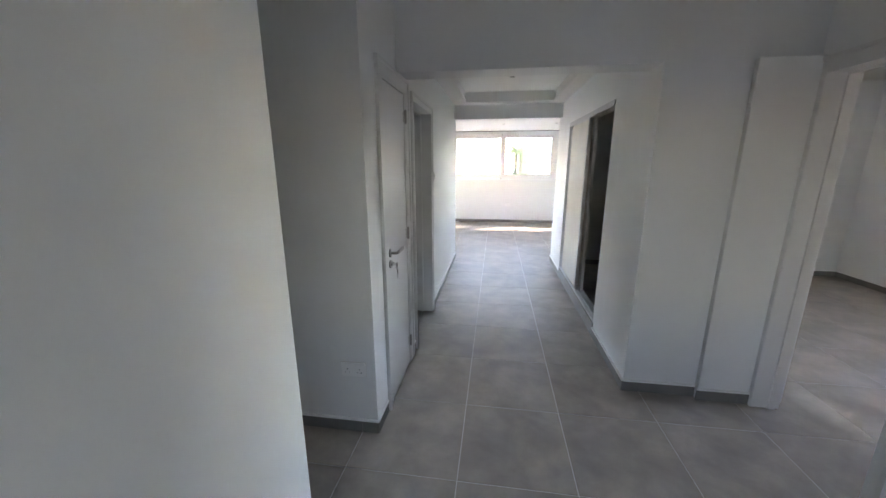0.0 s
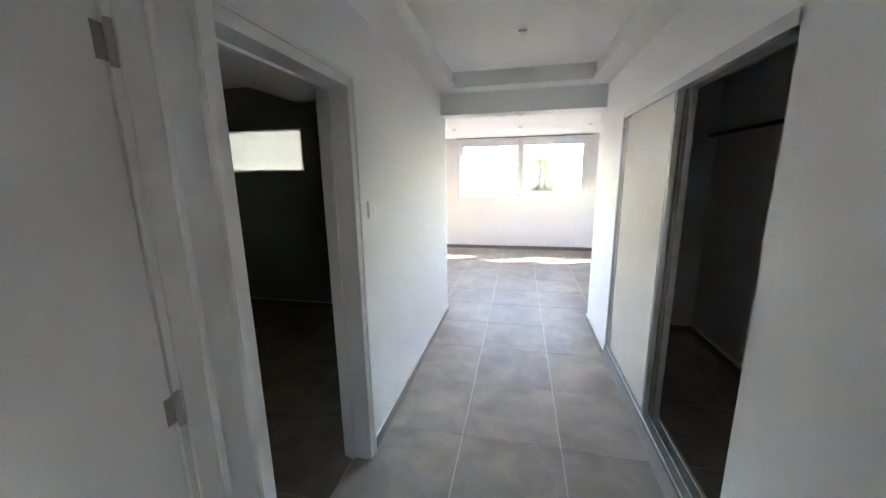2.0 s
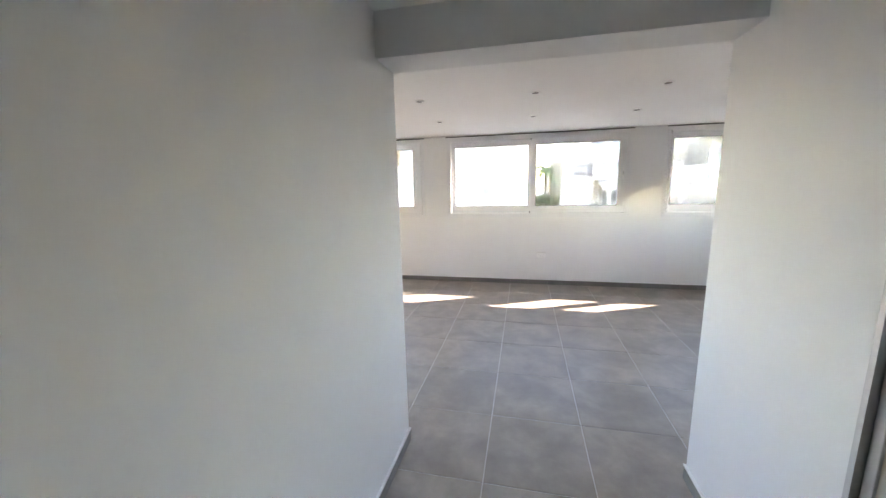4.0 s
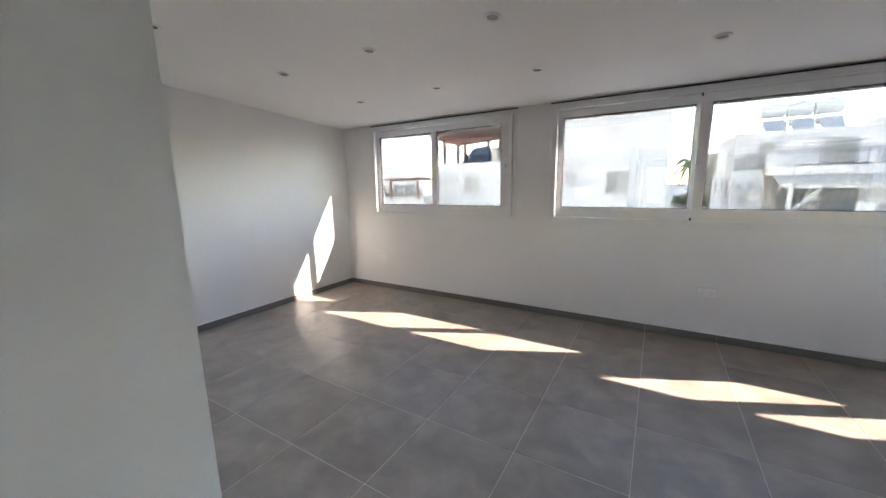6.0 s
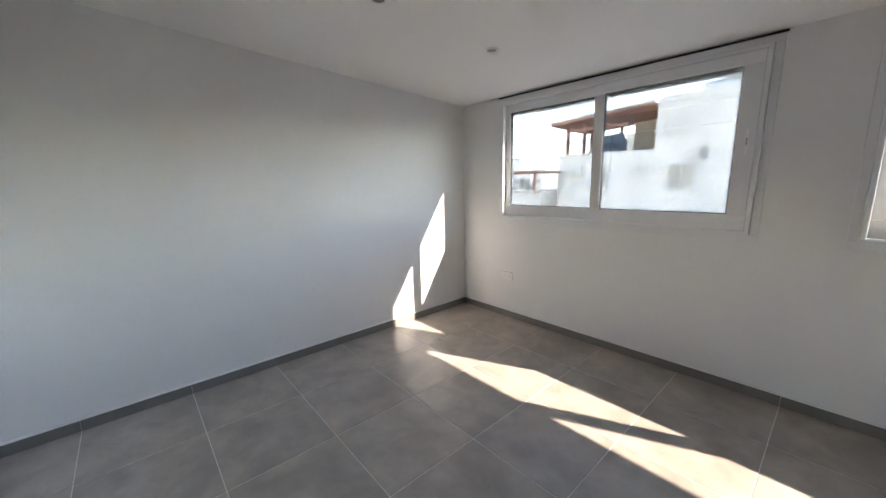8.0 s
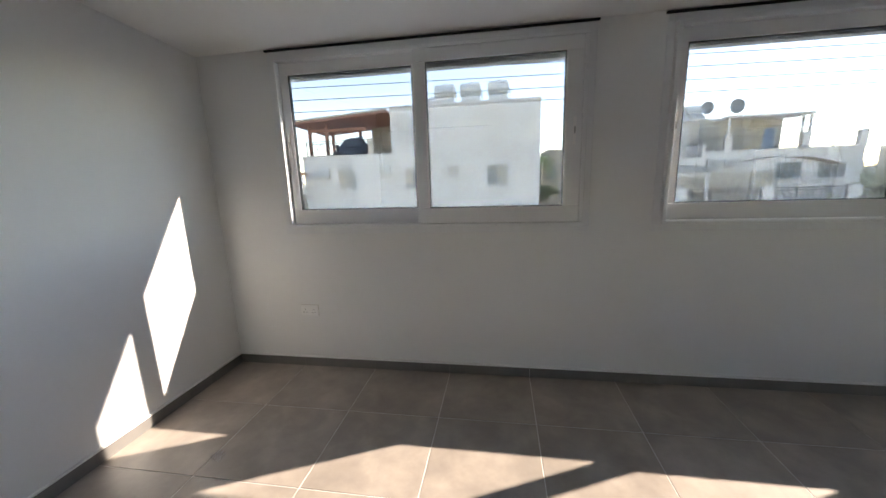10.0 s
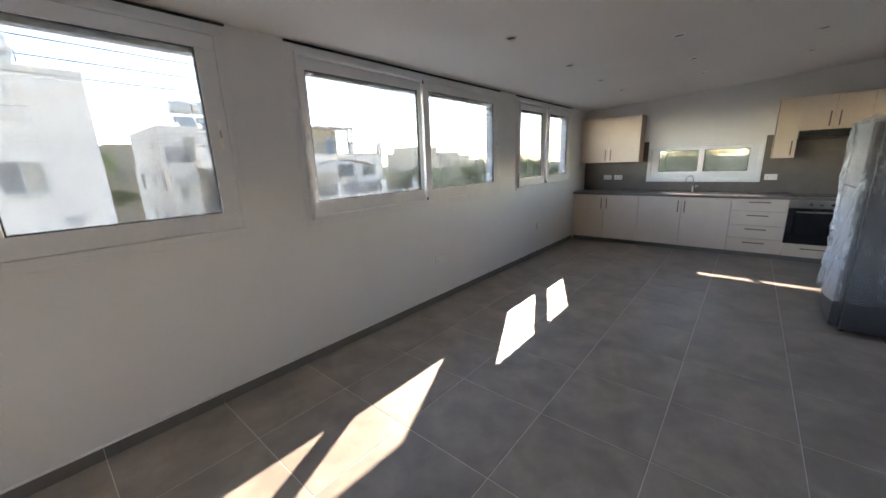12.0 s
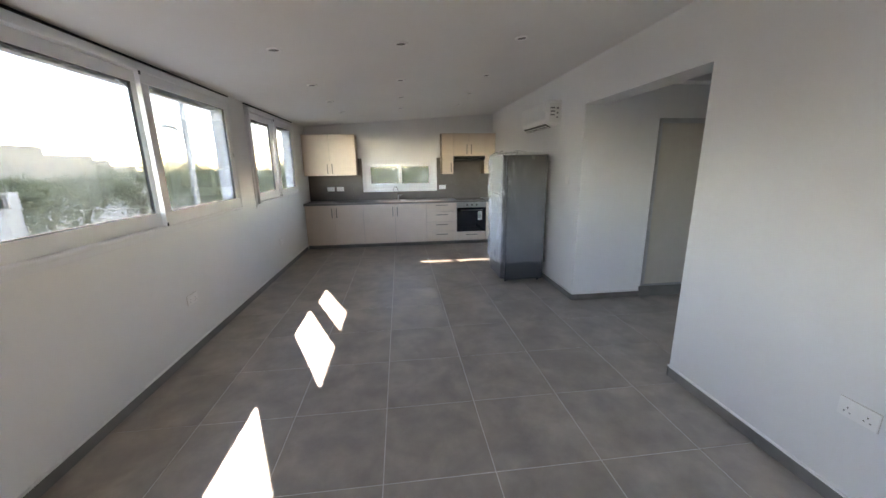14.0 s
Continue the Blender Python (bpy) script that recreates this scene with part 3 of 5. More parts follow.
# Unseen lips added outside; they cut the top of the sun patches.
for _, a, b, _, _ in WINDOWS:
    structure("lintel", boxes((a + LAP, b - LAP, WIN_Y + 0.10, WIN_Y + 0.168, 2.228, CAS_Z1 - LAP - 0.001)), M_STUCCO, "white lip added outside to trim the sun patches", "lintel")

# transom between the big room and the dark bedroom
root = thing("window_5", I4, (-3.0, 7.52, 1.70), "high frosted interior window in a wall niche", "window", kind="structure")
part("window_frame", boxes((TRANSOM[0], TRANSOM[1], 7.502, 7.538, 1.70, 1.722), (TRANSOM[0], TRANSOM[1], 7.502, 7.538, 2.168, 2.19),
                           (TRANSOM[0], TRANSOM[0] + 0.03, 7.502, 7.538, 1.722, 2.168), (TRANSOM[1] - 0.03, TRANSOM[1], 7.502, 7.538, 1.722, 2.168),
                           bevel=0.002), M_ALU_WHITE, root)
pane = part("pane", boxes((TRANSOM[0] + 0.025, TRANSOM[1] - 0.025, 7.52, 7.526, 1.718, 2.172)), M_FROST, root, "frosted pale green glass")

# unseen opening added behind the hall as fill light, its glass darkened
root = thing("window_7", I4, (0.55, 0.22, 0.7), "unseen glazed opening added as fill light for the hall", "window", kind="structure")
part("window_frame", ring_boxes((-0.499, 1.599, 0.701, 2.099), (-0.45, 1.55, 0.75, 2.05), 0.19, 0.25), M_ALU_WHITE, root)
part("pane", boxes((-0.46, 1.56, 0.217, 0.223, 0.74, 2.06)), M_DIM_GLASS, root, "glass darkened to dim the fill light")

# side room window, added out of sight as a light source; its glass dims it
root = thing("window_6", facing(4.90, 0, -90), (-4.40, 0.07, 1.0), "unseen white side room window, added as a light source", "window", kind="structure")
part("window_frame", ring_boxes((-4.849, -3.951, 1.001, 2.099), (-4.80, -4.0, 1.05, 2.05), 0.04, 0.09), M_ALU_WHITE, root)
part("pane", boxes((-4.81, -3.99, 0.062, 0.068, 1.04, 2.06)), M_SIDE_DIM_GLASS, root, "grey glass that dims the added light")


# ---------------------------------------------------------------- doors
def casing(place, root, u0, u1, top, width=0.085, foot=0.0):
    """A moulded door casing round the opening u0..u1: a flat board with a raised outer edge."""
    for nm, r in (("casing", (u0 - width, u0, foot, top + width)), ("casing", (u1, u1 + width, foot, top + width)), ("casing", (u0, u1, top, top + width))):
        bm = boxes((r[0], r[1], -0.016, -0.001, r[2], r[3]), bevel=0.003)
        part(nm, bm, M_DOOR, root)
    e = 0.022
    bm = boxes((u0 - width, u0 - width + e, -0.024, -0.0165, foot, top + width), (u1 + width - e, u1 + width, -0.024, -0.0165, foot, top + width),
               (u0 - width + e, u1 + width - e, -0.024, -0.0165, top + width - e, top + width), bevel=0.003)
    part("moulding", bm, M_DOOR, root)


def lining(root, u0, u1, top, depth, thick=0.022):
    part("lining", boxes((u0, u0 + thick, -0.012, depth, 0, top), bevel=0.002), M_DOOR, root)
    part("lining", boxes((u1 - thick, u1, -0.012, depth, 0, top), bevel=0.002), M_DOOR, root)
    part("lining", boxes((u0 + thick, u1 - thick, -0.012, depth, top - thick, top), bevel=0.002), M_DOOR, root)
    part("stop", boxes((u0 + thick, u0 + thick + 0.012, depth * 0.55, depth * 0.55 + 0.04, 0, top - thick), (u1 - thick - 0.012, u1 - thick, depth * 0.55,
                       depth * 0.55 + 0.04, 0, top - thick), (u0 + thick, u1 - thick, depth * 0.55, depth * 0.55 + 0.04, top - thick - 0.012, top - thick)), M_DOOR, root)


def strike(root, u, d, z, side):
    """A steel strike plate with two slots on a lining's face."""
    p = part("strike_plate", boxes((u, u + side * 0.002, d - 0.012, d + 0.012, z - 0.09, z + 0.09), bevel=0.0005), M_STEEL, root, "steel strike plate")
    for dz in (-0.035, 0.03):
        part("slot", boxes((u + side * 0.002, u + side * 0.0028, d - 0.006, d + 0.006, z + dz - 0.018, z + dz + 0.018)), M_BLACK, p)


# closed cupboard door in the corridor
d1 = thing("door_1", F_CL, (4.0, 0, 0), "closed narrow white door with steel lever handle and keys", "door", kind="structure")
casing(F_CL, d1, 3.735, 4.265, 2.062, 0.085)
lining(d1, 3.735, 4.265, 2.07, 0.14, 0.02)
leaf = part("door_leaf", boxes((3.758, 4.242, -0.006, 0.034, 0.008, 2.045), bevel=0.003), M_DOOR, d1)
for z in (0.20, 1.08, 1.90):
    h = part("hinge", cyl(bmesh.new(), (4.248, -0.018, z - 0.045), (4.248, -0.018, z + 0.045), 0.008, n=12), M_STEEL, d1, "steel barrel hinge")
    part("hinge_leaf", boxes((4.222, 4.246, -0.0085, -0.0065, z - 0.035, z + 0.035)), M_STEEL, h)
bm = cyl(bmesh.new(), (3.80, -0.006, 1.035), (3.80, -0.016, 1.035), 0.027, n=28)
rose = part("rose", bm, M_STEEL, leaf, "round brushed steel rose", True)
hb = tube(bmesh.new(), [(3.80, -0.010, 1.035), (3.80, -0.045, 1.035), (3.806, -0.056, 1.037), (3.82, -0.060, 1.041)], 0.009, 12)
box(hb, 3.812, 3.925, -0.066, -0.056, 1.030, 1.052, 0.003)
part("handle", hb, M_STEEL, d1, "brushed steel lever handle")
cy = cyl(bmesh.new(), (3.80, -0.006, 0.962), (3.80, -0.014, 0.962), 0.026, n=28)
cyl(cy, (3.80, -0.014, 0.962), (3.80, -0.022, 0.962), 0.010, n=16)
lock = part("lock", cy, M_STEEL, leaf, "round steel lock rose")
key = cyl(bmesh.new(), (3.812, -0.020, 0.962), (3.812, -0.026, 0.962), 0.012, n=16)
box(key, 3.7985, 3.8025, -0.045, -0.022, 0.955, 0.969)
keys = thing("key_bunch", F_CL, (3.80, -0.04, 0.86), "small bunch of steel keys hanging in the lock", "keys")
box(key, 3.793, 3.817, -0.050, -0.044, 0.944, 0.972, 0.002)
part("key", key, M_CHROME, keys, "steel key in the lock")
rg = bmesh.new()
tube(rg, [(3.806 + 0.013 * math.sin(a), -0.047 + 0.004 * math.cos(a), 0.938 + 0.013 * math.cos(a)) for a in [k * math.pi / 8 for k in range(17)]], 0.0012, 6)
part("ring", rg, M_CHROME, keys)
part("spare_key", boxes((3.801, 3.819, -0.051, -0.048, 0.900, 0.926), (3.806, 3.813, -0.051, -0.048, 0.866, 0.901), bevel=0.0008), M_CHROME, keys, "hanging steel key")

d2 = thing("door_2", F_CL, (4.9, 0, 0), "open white-framed doorway to a dark bedroom", "doorway", kind="structure")
casing(F_CL, d2, 4.525, 5.285, 2.045, 0.065)
lining(d2, 4.502, 5.308, 2.07, 0.156)
strike(d2, 5.286, 0.10, 1.10, -1)

d3 = thing("door_3", F_PIER, (-1.7, 0, 0), "open white-framed doorway to a dark room", "doorway", kind="structure")
casing(F_PIER, d3, -2.08, -1.29, 2.02, 0.085)
lining(d3, -2.10, -1.29, 2.035, 0.12)
strike(d3, -1.312, 0.03, 1.05, -1)

d4 = thing("door_4", F_RD, (-3.65, 0, 0), "open white-framed doorway to a bright room", "doorway", kind="structure")
casing(F_RD, d4, -4.03, -3.30, 2.06, 0.08)
lining(d4, -4.05, -3.28, 2.075, 0.155)
strike(d4, -4.028, 0.11, 1.06, 1)


# ---------------------------------------------------------------- sliding wardrobe in the corridor
wd = thing("sliding_wardrobe", F_CR, (-5.86, 0, 0), "beige sliding wardrobe in aluminium tracks, half open", "wardrobe")
U0, U1, Z0, Z1 = -6.765, -4.95, 0.13, 2.09
part("top_track", boxes((U0, U1, -0.008, 0.105, Z1 - 0.012, Z1), (U0, U1, -0.008, -0.004, Z1 - 0.05, Z1 - 0.012), (U0, U1, 0.044, 0.048, Z1 - 0.045, Z1 - 0.012),
                        (U0, U1, 0.098, 0.102, Z1 - 0.045, Z1 - 0.012)), M_ALU, wd, "aluminium top track")
part("bottom_track", boxes((U0, U1, 0.0, 0.105, Z0, Z0 + 0.006), (U0, U1, 0.002, 0.006, Z0 + 0.006, Z0 + 0.016), (U0, U1, 0.046, 0.050, Z0 + 0.006, Z0 + 0.016),
                           (U0, U1, 0.096, 0.100, Z0 + 0.006, Z0 + 0.016)), M_ALU, wd, "aluminium bottom track")
part("side_profile", boxes((U0, U0 + 0.018, -0.008, 0.105, Z0, Z1)), M_ALU, wd, "aluminium side profile")
for a, b, d0, w in ((-6.742, -5.812, 0.010, 0.014), (-6.70, -5.775, 0.060, 0.042)):
    sl = part("sliding_door", boxes((a + 0.03, b - w + 0.002, d0 + 0.008, d0 + 0.026, Z0 + 0.02, Z1 - 0.052)), M_WARDROBE, wd, "beige laminate sliding door")
    part("stile", boxes((b - w, b, d0, d0 + 0.032, Z0 + 0.012, Z1 - 0.040), (b - w - 0.006, b - w, d0 - 0.004, d0 + 0.004, Z0 + 0.012, Z1 - 0.040),
                        bevel=0.002), M_ALU, sl, "aluminium grip stile")
    part("stile", boxes((a, a + 0.032, d0, d0 + 0.032, Z0 + 0.012, Z1 - 0.040), bevel=0.002), M_ALU, sl, "aluminium grip stile")
# tiled plinth under the wardrobe
structure("trim", boxes((COR_R - 0.010, COR_R + 0.0, 4.93, 6.785, 0, 0.118), (COR_R - 0.010, COR_R + 0.12, 4.93, 6.785, 0.118, 0.1295)), M_SKIRT,
          "grey tiled plinth under the wardrobe", "trim")
shelf = thing("closet_rail", I4, (1.92, 5.9, 1.93), "dark hanging rail fixed along the closet wall", "clothes rail")
part("rail", cyl(bmesh.new(), (1.92, 4.24, 1.95), (1.92, 7.48, 1.95), 0.016, n=14), M_DARKMETAL, shelf)
for y in (4.6, 5.9, 7.2):
    part("bracket", boxes((1.91, 1.989, y - 0.01, y + 0.01, 1.94, 1.96)), M_DARKMETAL, shelf)


# ---------------------------------------------------------------- sockets and switches
def plate(name, place, u, z, label, category, gangs=2, width=0.146, height=0.086, kind_of="socket"):
    root = thing(name, place, (u, 0, z - height / 2), label, category)
    body = part("plate", boxes((u - width / 2, u + width / 2, -0.0105, -0.0005, z - height / 2, z + height / 2), bevel=0.002), M_PLASTIC, root)
    # Grey rim painted as the shadow line round the plate.
    part("back_box", boxes((u - width / 2 - 0.0018, u + width / 2 + 0.0018, -0.003, -0.0004, z - height / 2 - 0.0018, z + height / 2 + 0.0018)), M_EXT_FRAME_GREY, root)
    for g in range(gangs):
        c = u + (g - (gangs - 1) / 2) * width / gangs
        if kind_of == "socket":
            part("rocker", boxes((c - 0.006, c + 0.006, -0.0135, -0.0106, z + 0.016, z + 0.034), bevel=0.001), M_PLASTIC, body)
            for du, dz, w, h in ((0, 0.004, 0.004, 0.008), (-0.011, -0.017, 0.0065, 0.004), (0.011, -0.017, 0.0065, 0.004)):
                part("pin_hole", boxes((c + du - w / 2, c + du + w / 2, -0.0112, -0.0100, z + dz - h / 2, z + dz + h / 2)), M_BLACK, body)
        else:
            part("rocker", boxes((c - width / gangs * 0.30, c + width / gangs * 0.30, -0.0155, -0.0106, z - height * 0.33, z + height * 0.33), bevel=0.0015), M_PLASTIC, body)
    return root


for u in (-3.62, 0.39, 2.885):
    plate("wall_socket", F_WIN, u, 0.484, "white double wall socket below the windows", "socket")
plate("wall_socket", F_NEAR, 1.69, 0.50, "white double wall socket above the skirting", "socket")
plate("wall_socket", F_PIER, -0.73, 0.42, "white double wall socket near the doorway", "socket")
plate("light_switch", F_CL, 5.505, 1.45, "white square light switch beside the doorway", "switch", 2, 0.086, 0.086, "switch")
plate("light_switch", F_NEAR, -1.32, 1.42, "white square light switch beside the opening", "switch", 1, 0.086, 0.086, "switch")
plate("light_switch", facing(0, 4.38, 0), -1.75, 1.40, "white square light switch in the dark room", "switch", 1, 0.086, 0.086, "switch")


# ---------------------------------------------------------------- recessed spotlights
def spotlight(place):
    root = thing("ceiling_spotlight", place, (0, 0, 0), "small round white recessed spotlight, switched off", "spotlight", "recessed ceiling spotlights")
    bm = bmesh.new()
    prof = [(0.033, 0.004), (0.036, -0.006), (0.044, -0.011), (0.052, -0.008), (0.054, 0.0)]
    n = 32
    rings = [[bm.verts.new((r * math.cos(2 * math.pi * k / n), r * math.sin(2 * math.pi * k / n), z)) for k in range(n)] for r, z in prof]
    for a, b in zip(rings, rings[1:]):
        for k in range(n):
            bm.faces.new((a[k], a[(k + 1) % n], b[(k + 1) % n], b[k]))
    part("bezel", bm, M_PLASTIC, root, smooth=True)
    part("lens", cyl(bmesh.new(), (0, 0, -0.003), (0, 0, -0.0005), 0.036, n=28), M_LAMP_GLASS, root)
    return root


tilt = Matrix.Rotation(-math.atan(0.0655), 4, "X")
first = None
for y in (8.64, 9.60, 10.545):
    for x in (-3.0, -2.0, -1.02, 0.2, 1.40, 2.41, 3.36):
        m = Matrix.Translation((x, y, ceiling_z(y))) @ tilt
        first = first or spotlight(m)
        if (x, y) != (-3.0, 8.64):
            copy_thing(first, m)
copy_thing(first, Matrix.Translation((0.21, 6.31, 2.58)))


# ---------------------------------------------------------------- kitchen
def kbox(y0, y1, x0, x1, z0, z1):
    """A box in the kitchen wall's frame from world y and x."""
    return (-y1, -y0, x0 - KIT_X, x1 - KIT_X, z0, z1)


def bar_handle(parent, y, x, z, length, upright):
    bm = bmesh.new()
    h = length / 2
    if upright:
        box(bm, *kbox(y - 0.0075, y + 0.0075, x - 0.034, x - 0.026, z - h, z + h), bevel=0.002)
        for e in (-h + 0.012, h - 0.012):
            box(bm, *kbox(y - 0.005, y + 0.005, x - 0.026, x, z + e - 0.005, z + e + 0.005))
    else:
        box(bm, *kbox(y - h, y + h, x - 0.034, x - 0.026, z - 0.0075, z + 0.0075), bevel=0.002)
        for e in (-h + 0.012, h - 0.012):
            box(bm, *kbox(y + e - 0.005, y + e + 0.005, x - 0.026, x, z - 0.005, z + 0.005))
    part("handle", bm, M_HANDLE, parent, "dark taupe bar handle")


def unit(y0, y1, z0, z1, xf, fronts, label, handle_z, kind_of="doors"):
    """A cabinet between y0 and y1: a carcass with its doors (hinged, side by side) or drawers (from z to z)."""
    root = thing("kitchen_cabinet", F_KIT, (-(y0 + y1) / 2, (xf - KIT_X) / 2, z0), label, "cabinet", "cream kitchen cabinets")
    part("body", boxes(kbox(y0 + 0.001, y1 - 0.001, xf + 0.019, KIT_X - 0.002, z0, z1)), M_CREAM_EDGE, root)
    if kind_of == "doors":
        n = fronts
        w = (y1 - y0) / n
        for k in range(n):
            a, b = y1 - (k + 1) * w, y1 - k * w
            door = part("door", boxes(kbox(a + 0.0025, b - 0.0025, xf, xf + 0.018, z0 + 0.002, z1 - 0.003), bevel=0.0015), M_CREAM, root)
            hy = (a + 0.045 if k == 0 else b - 0.045) if n == 2 else a + 0.05
            bar_handle(door, hy, xf, handle_z, 0.19, True)
    else:
        for a, b in fronts:
            dr = part("drawer", boxes(kbox(y0 + 0.0025, y1 - 0.0025, xf, xf + 0.018, a + 0.003, b - 0.003), bevel=0.0015), M_CREAM, root)
            bar_handle(dr, (y0 + y1) / 2, xf, (a + b) / 2 + 0.045, 0.24, False)
    return root


XF, XU = 4.37, 4.60
unit(10.405, 11.525, 0.075, 0.872, XF, 2, "cream laminate base cabinet with two closed doors", 0.72)
unit(9.143, 10.405, 0.075, 0.872, XF, 2, "cream laminate sink cabinet with two closed doors", 0.72)
unit(8.515, 9.143, 0.075, 0.872, XF, [(0.075, 0.284), (0.284, 0.480), (0.480, 0.690), (0.690, 0.870)], "cream laminate cabinet with four closed drawers", 0.7, "drawers")
unit(7.665, 7.900, 0.075, 0.872, XF, 1, "narrow cream laminate base cabinet in the corner", 0.72)
unit(10.51, 11.525, 1.44, 2.23, XU, 2, "cream laminate wall cabinet with two closed doors", 1.57)
unit(8.545, 8.780, 1.435, 2.24, XU, 1, "narrow tall cream laminate wall cabinet", 1.57)
unit(7.900, 8.545, 1.795, 2.24, XU, 2, "short cream laminate wall cabinet over the cooker hood", 1.93)
unit(7.665, 7.900, 1.435, 2.24, XU, 1, "narrow tall cream laminate wall cabinet in the corner", 1.57)
toe = thing("cabinet_plinth", F_KIT, (-9.6, -0.5, 0), "grey tiled kick plinth under the base cabinets", "plinth")
part("board", boxes(kbox(7.66, 11.525, XF + 0.05, XF + 0.066, 0, 0.074)), M_SKIRT, toe)
wt = thing("worktop", F_KIT, (-9.6, -0.3, 0.873), "dark grey-brown stone worktop along the kitchen wall", "worktop")
part("slab", boxes(kbox(10.17, 11.535, XF - 0.02, KIT_X - 0.012, 0.873, 0.911), kbox(7.65, 9.62, XF - 0.02, KIT_X - 0.012, 0.873, 0.911),
                   kbox(9.62, 10.17, XF - 0.02, XF + 0.06, 0.873, 0.911), kbox(9.62, 10.17, KIT_X - 0.10, KIT_X - 0.012, 0.873, 0.911)), M_WORKTOP, wt)

# built-in oven with a drawer below
ov = thing("built_in_oven", F_KIT, (-8.208, -0.3, 0.075), "black built-in oven with steel control panel", "oven")
part("body", boxes(kbox(7.905, 8.512, XF + 0.02, KIT_X - 0.05, 0.26, 0.87)), M_DARKMETAL, ov)
part("door", boxes(kbox(7.907, 8.511, XF - 0.008, XF + 0.018, 0.262, 0.757), bevel=0.003), M_OVEN_GLASS, ov, "black glass oven door")
pn = part("control_panel", boxes(kbox(7.907, 8.511, XF - 0.006, XF + 0.018, 0.760, 0.868), bevel=0.003), M_STEEL, ov, "brushed steel control panel")
for y in (8.10, 8.20, 8.30):
    kb = cyl(bmesh.new(), (-y, XF - 0.006 - KIT_X, 0.815), (-y, XF - 0.028 - KIT_X, 0.815), 0.019, 0.016, 20)
    part("knob", kb, M_BLACK, pn, "black plastic knob")
bm = bmesh.new()
cyl(bm, (-8.44, XF - 0.05 - KIT_X, 0.712), (-7.98, XF - 0.05 - KIT_X, 0.712), 0.009, n=14)
for y in (8.41, 8.01):
    box(bm, *kbox(y - 0.008, y + 0.008, XF - 0.05, XF - 0.008, 0.705, 0.719))
part("handle", bm, M_STEEL, ov, "steel bar handle")
dr = part("drawer", boxes(kbox(7.907, 8.511, XF, XF + 0.018, 0.077, 0.257), bevel=0.0015), M_CREAM, ov, "cream laminate drawer below the oven")
bar_handle(dr, 8.209, XF, 0.20, 0.24, False)
st = part("energy_label", boxes(kbox(7.985, 8.075, XF - 0.0095, XF - 0.0082, 0.50, 0.68)), M_STICKER, ov, "white printed energy label")
for k, (w, mt) in enumerate(((0.03, M_PRINT_GREEN), (0.045, M_PRINT_GREEN), (0.055, M_PRINT), (0.06, M_PRINT))):
    part("print_bar", boxes(kbox(8.068 - w, 8.068, XF - 0.0105, XF - 0.0096, 0.64 - 0.03 * k, 0.652 - 0.03 * k)), mt, st)
hob = thing("ceramic_hob", F_KIT, (-8.21, -0.3, 0.911), "black glass hob set in the worktop", "hob")
part("glass_top", boxes(kbox(7.92, 8.50, XF + 0.05, KIT_X - 0.06, 0.9115, 0.917), bevel=0.002), M_OVEN_GLASS, hob)
hood = thing("cooker_hood", F_KIT, (-8.22, -0.2, 1.65), "slim dark brown cooker hood under the cabinet", "cooker hood")
bm = bmesh.new()
prof = [(XU - 0.10, 1.725), (XU - 0.10, 1.775), (XU - 0.07, 1.792), (KIT_X - 0.012, 1.792), (KIT_X - 0.012, 1.70), (XU - 0.02, 1.70)]
rr = [[bm.verts.new((-y, x - KIT_X, z)) for x, z in prof] for y in (7.905, 8.54)]
for k in range(len(prof)):
    bm.faces.new((rr[0][k], rr[0][(k + 1) % len(prof)], rr[1][(k + 1) % len(prof)], rr[1][k]))
bm.faces.new(rr[0])
bm.faces.new(rr[1])
part("canopy", bm, material("brown_enamel", (0.012, 0.010, 0.009), 0.35, vary=0.08, scale=8), hood)
part("front_strip", boxes(kbox(7.906, 8.539, XU - 0.104, XU - 0.1005, 1.730, 1.770)), M_BLACK, hood)

# splashback
sp = structure("splashback", boxes(kbox(10.51, 11.535, KIT_X - 0.008, KIT_X - 0.001, 0.911, 1.438), kbox(10.432, 10.51, KIT_X - 0.008, KIT_X - 0.001, 0.911, 1.774),
                                   kbox(8.858, 10.432, KIT_X - 0.008, KIT_X - 0.001, 0.911, 1.078), kbox(8.783, 8.858, KIT_X - 0.008, KIT_X - 0.001, 0.911, 1.774),
                                   kbox(8.545, 8.783, KIT_X - 0.008, KIT_X - 0.001, 0.911, 1.433), kbox(7.90, 8.545, KIT_X - 0.008, KIT_X - 0.001, 0.911, 1.79),
                                   kbox(7.645, 7.90, KIT_X - 0.008, KIT_X - 0.001, 0.911, 1.433)), M_SPLASH_GROUT, "dark grey-brown tiled kitchen splashback", "splashback")
sp.matrix_world = F_KIT
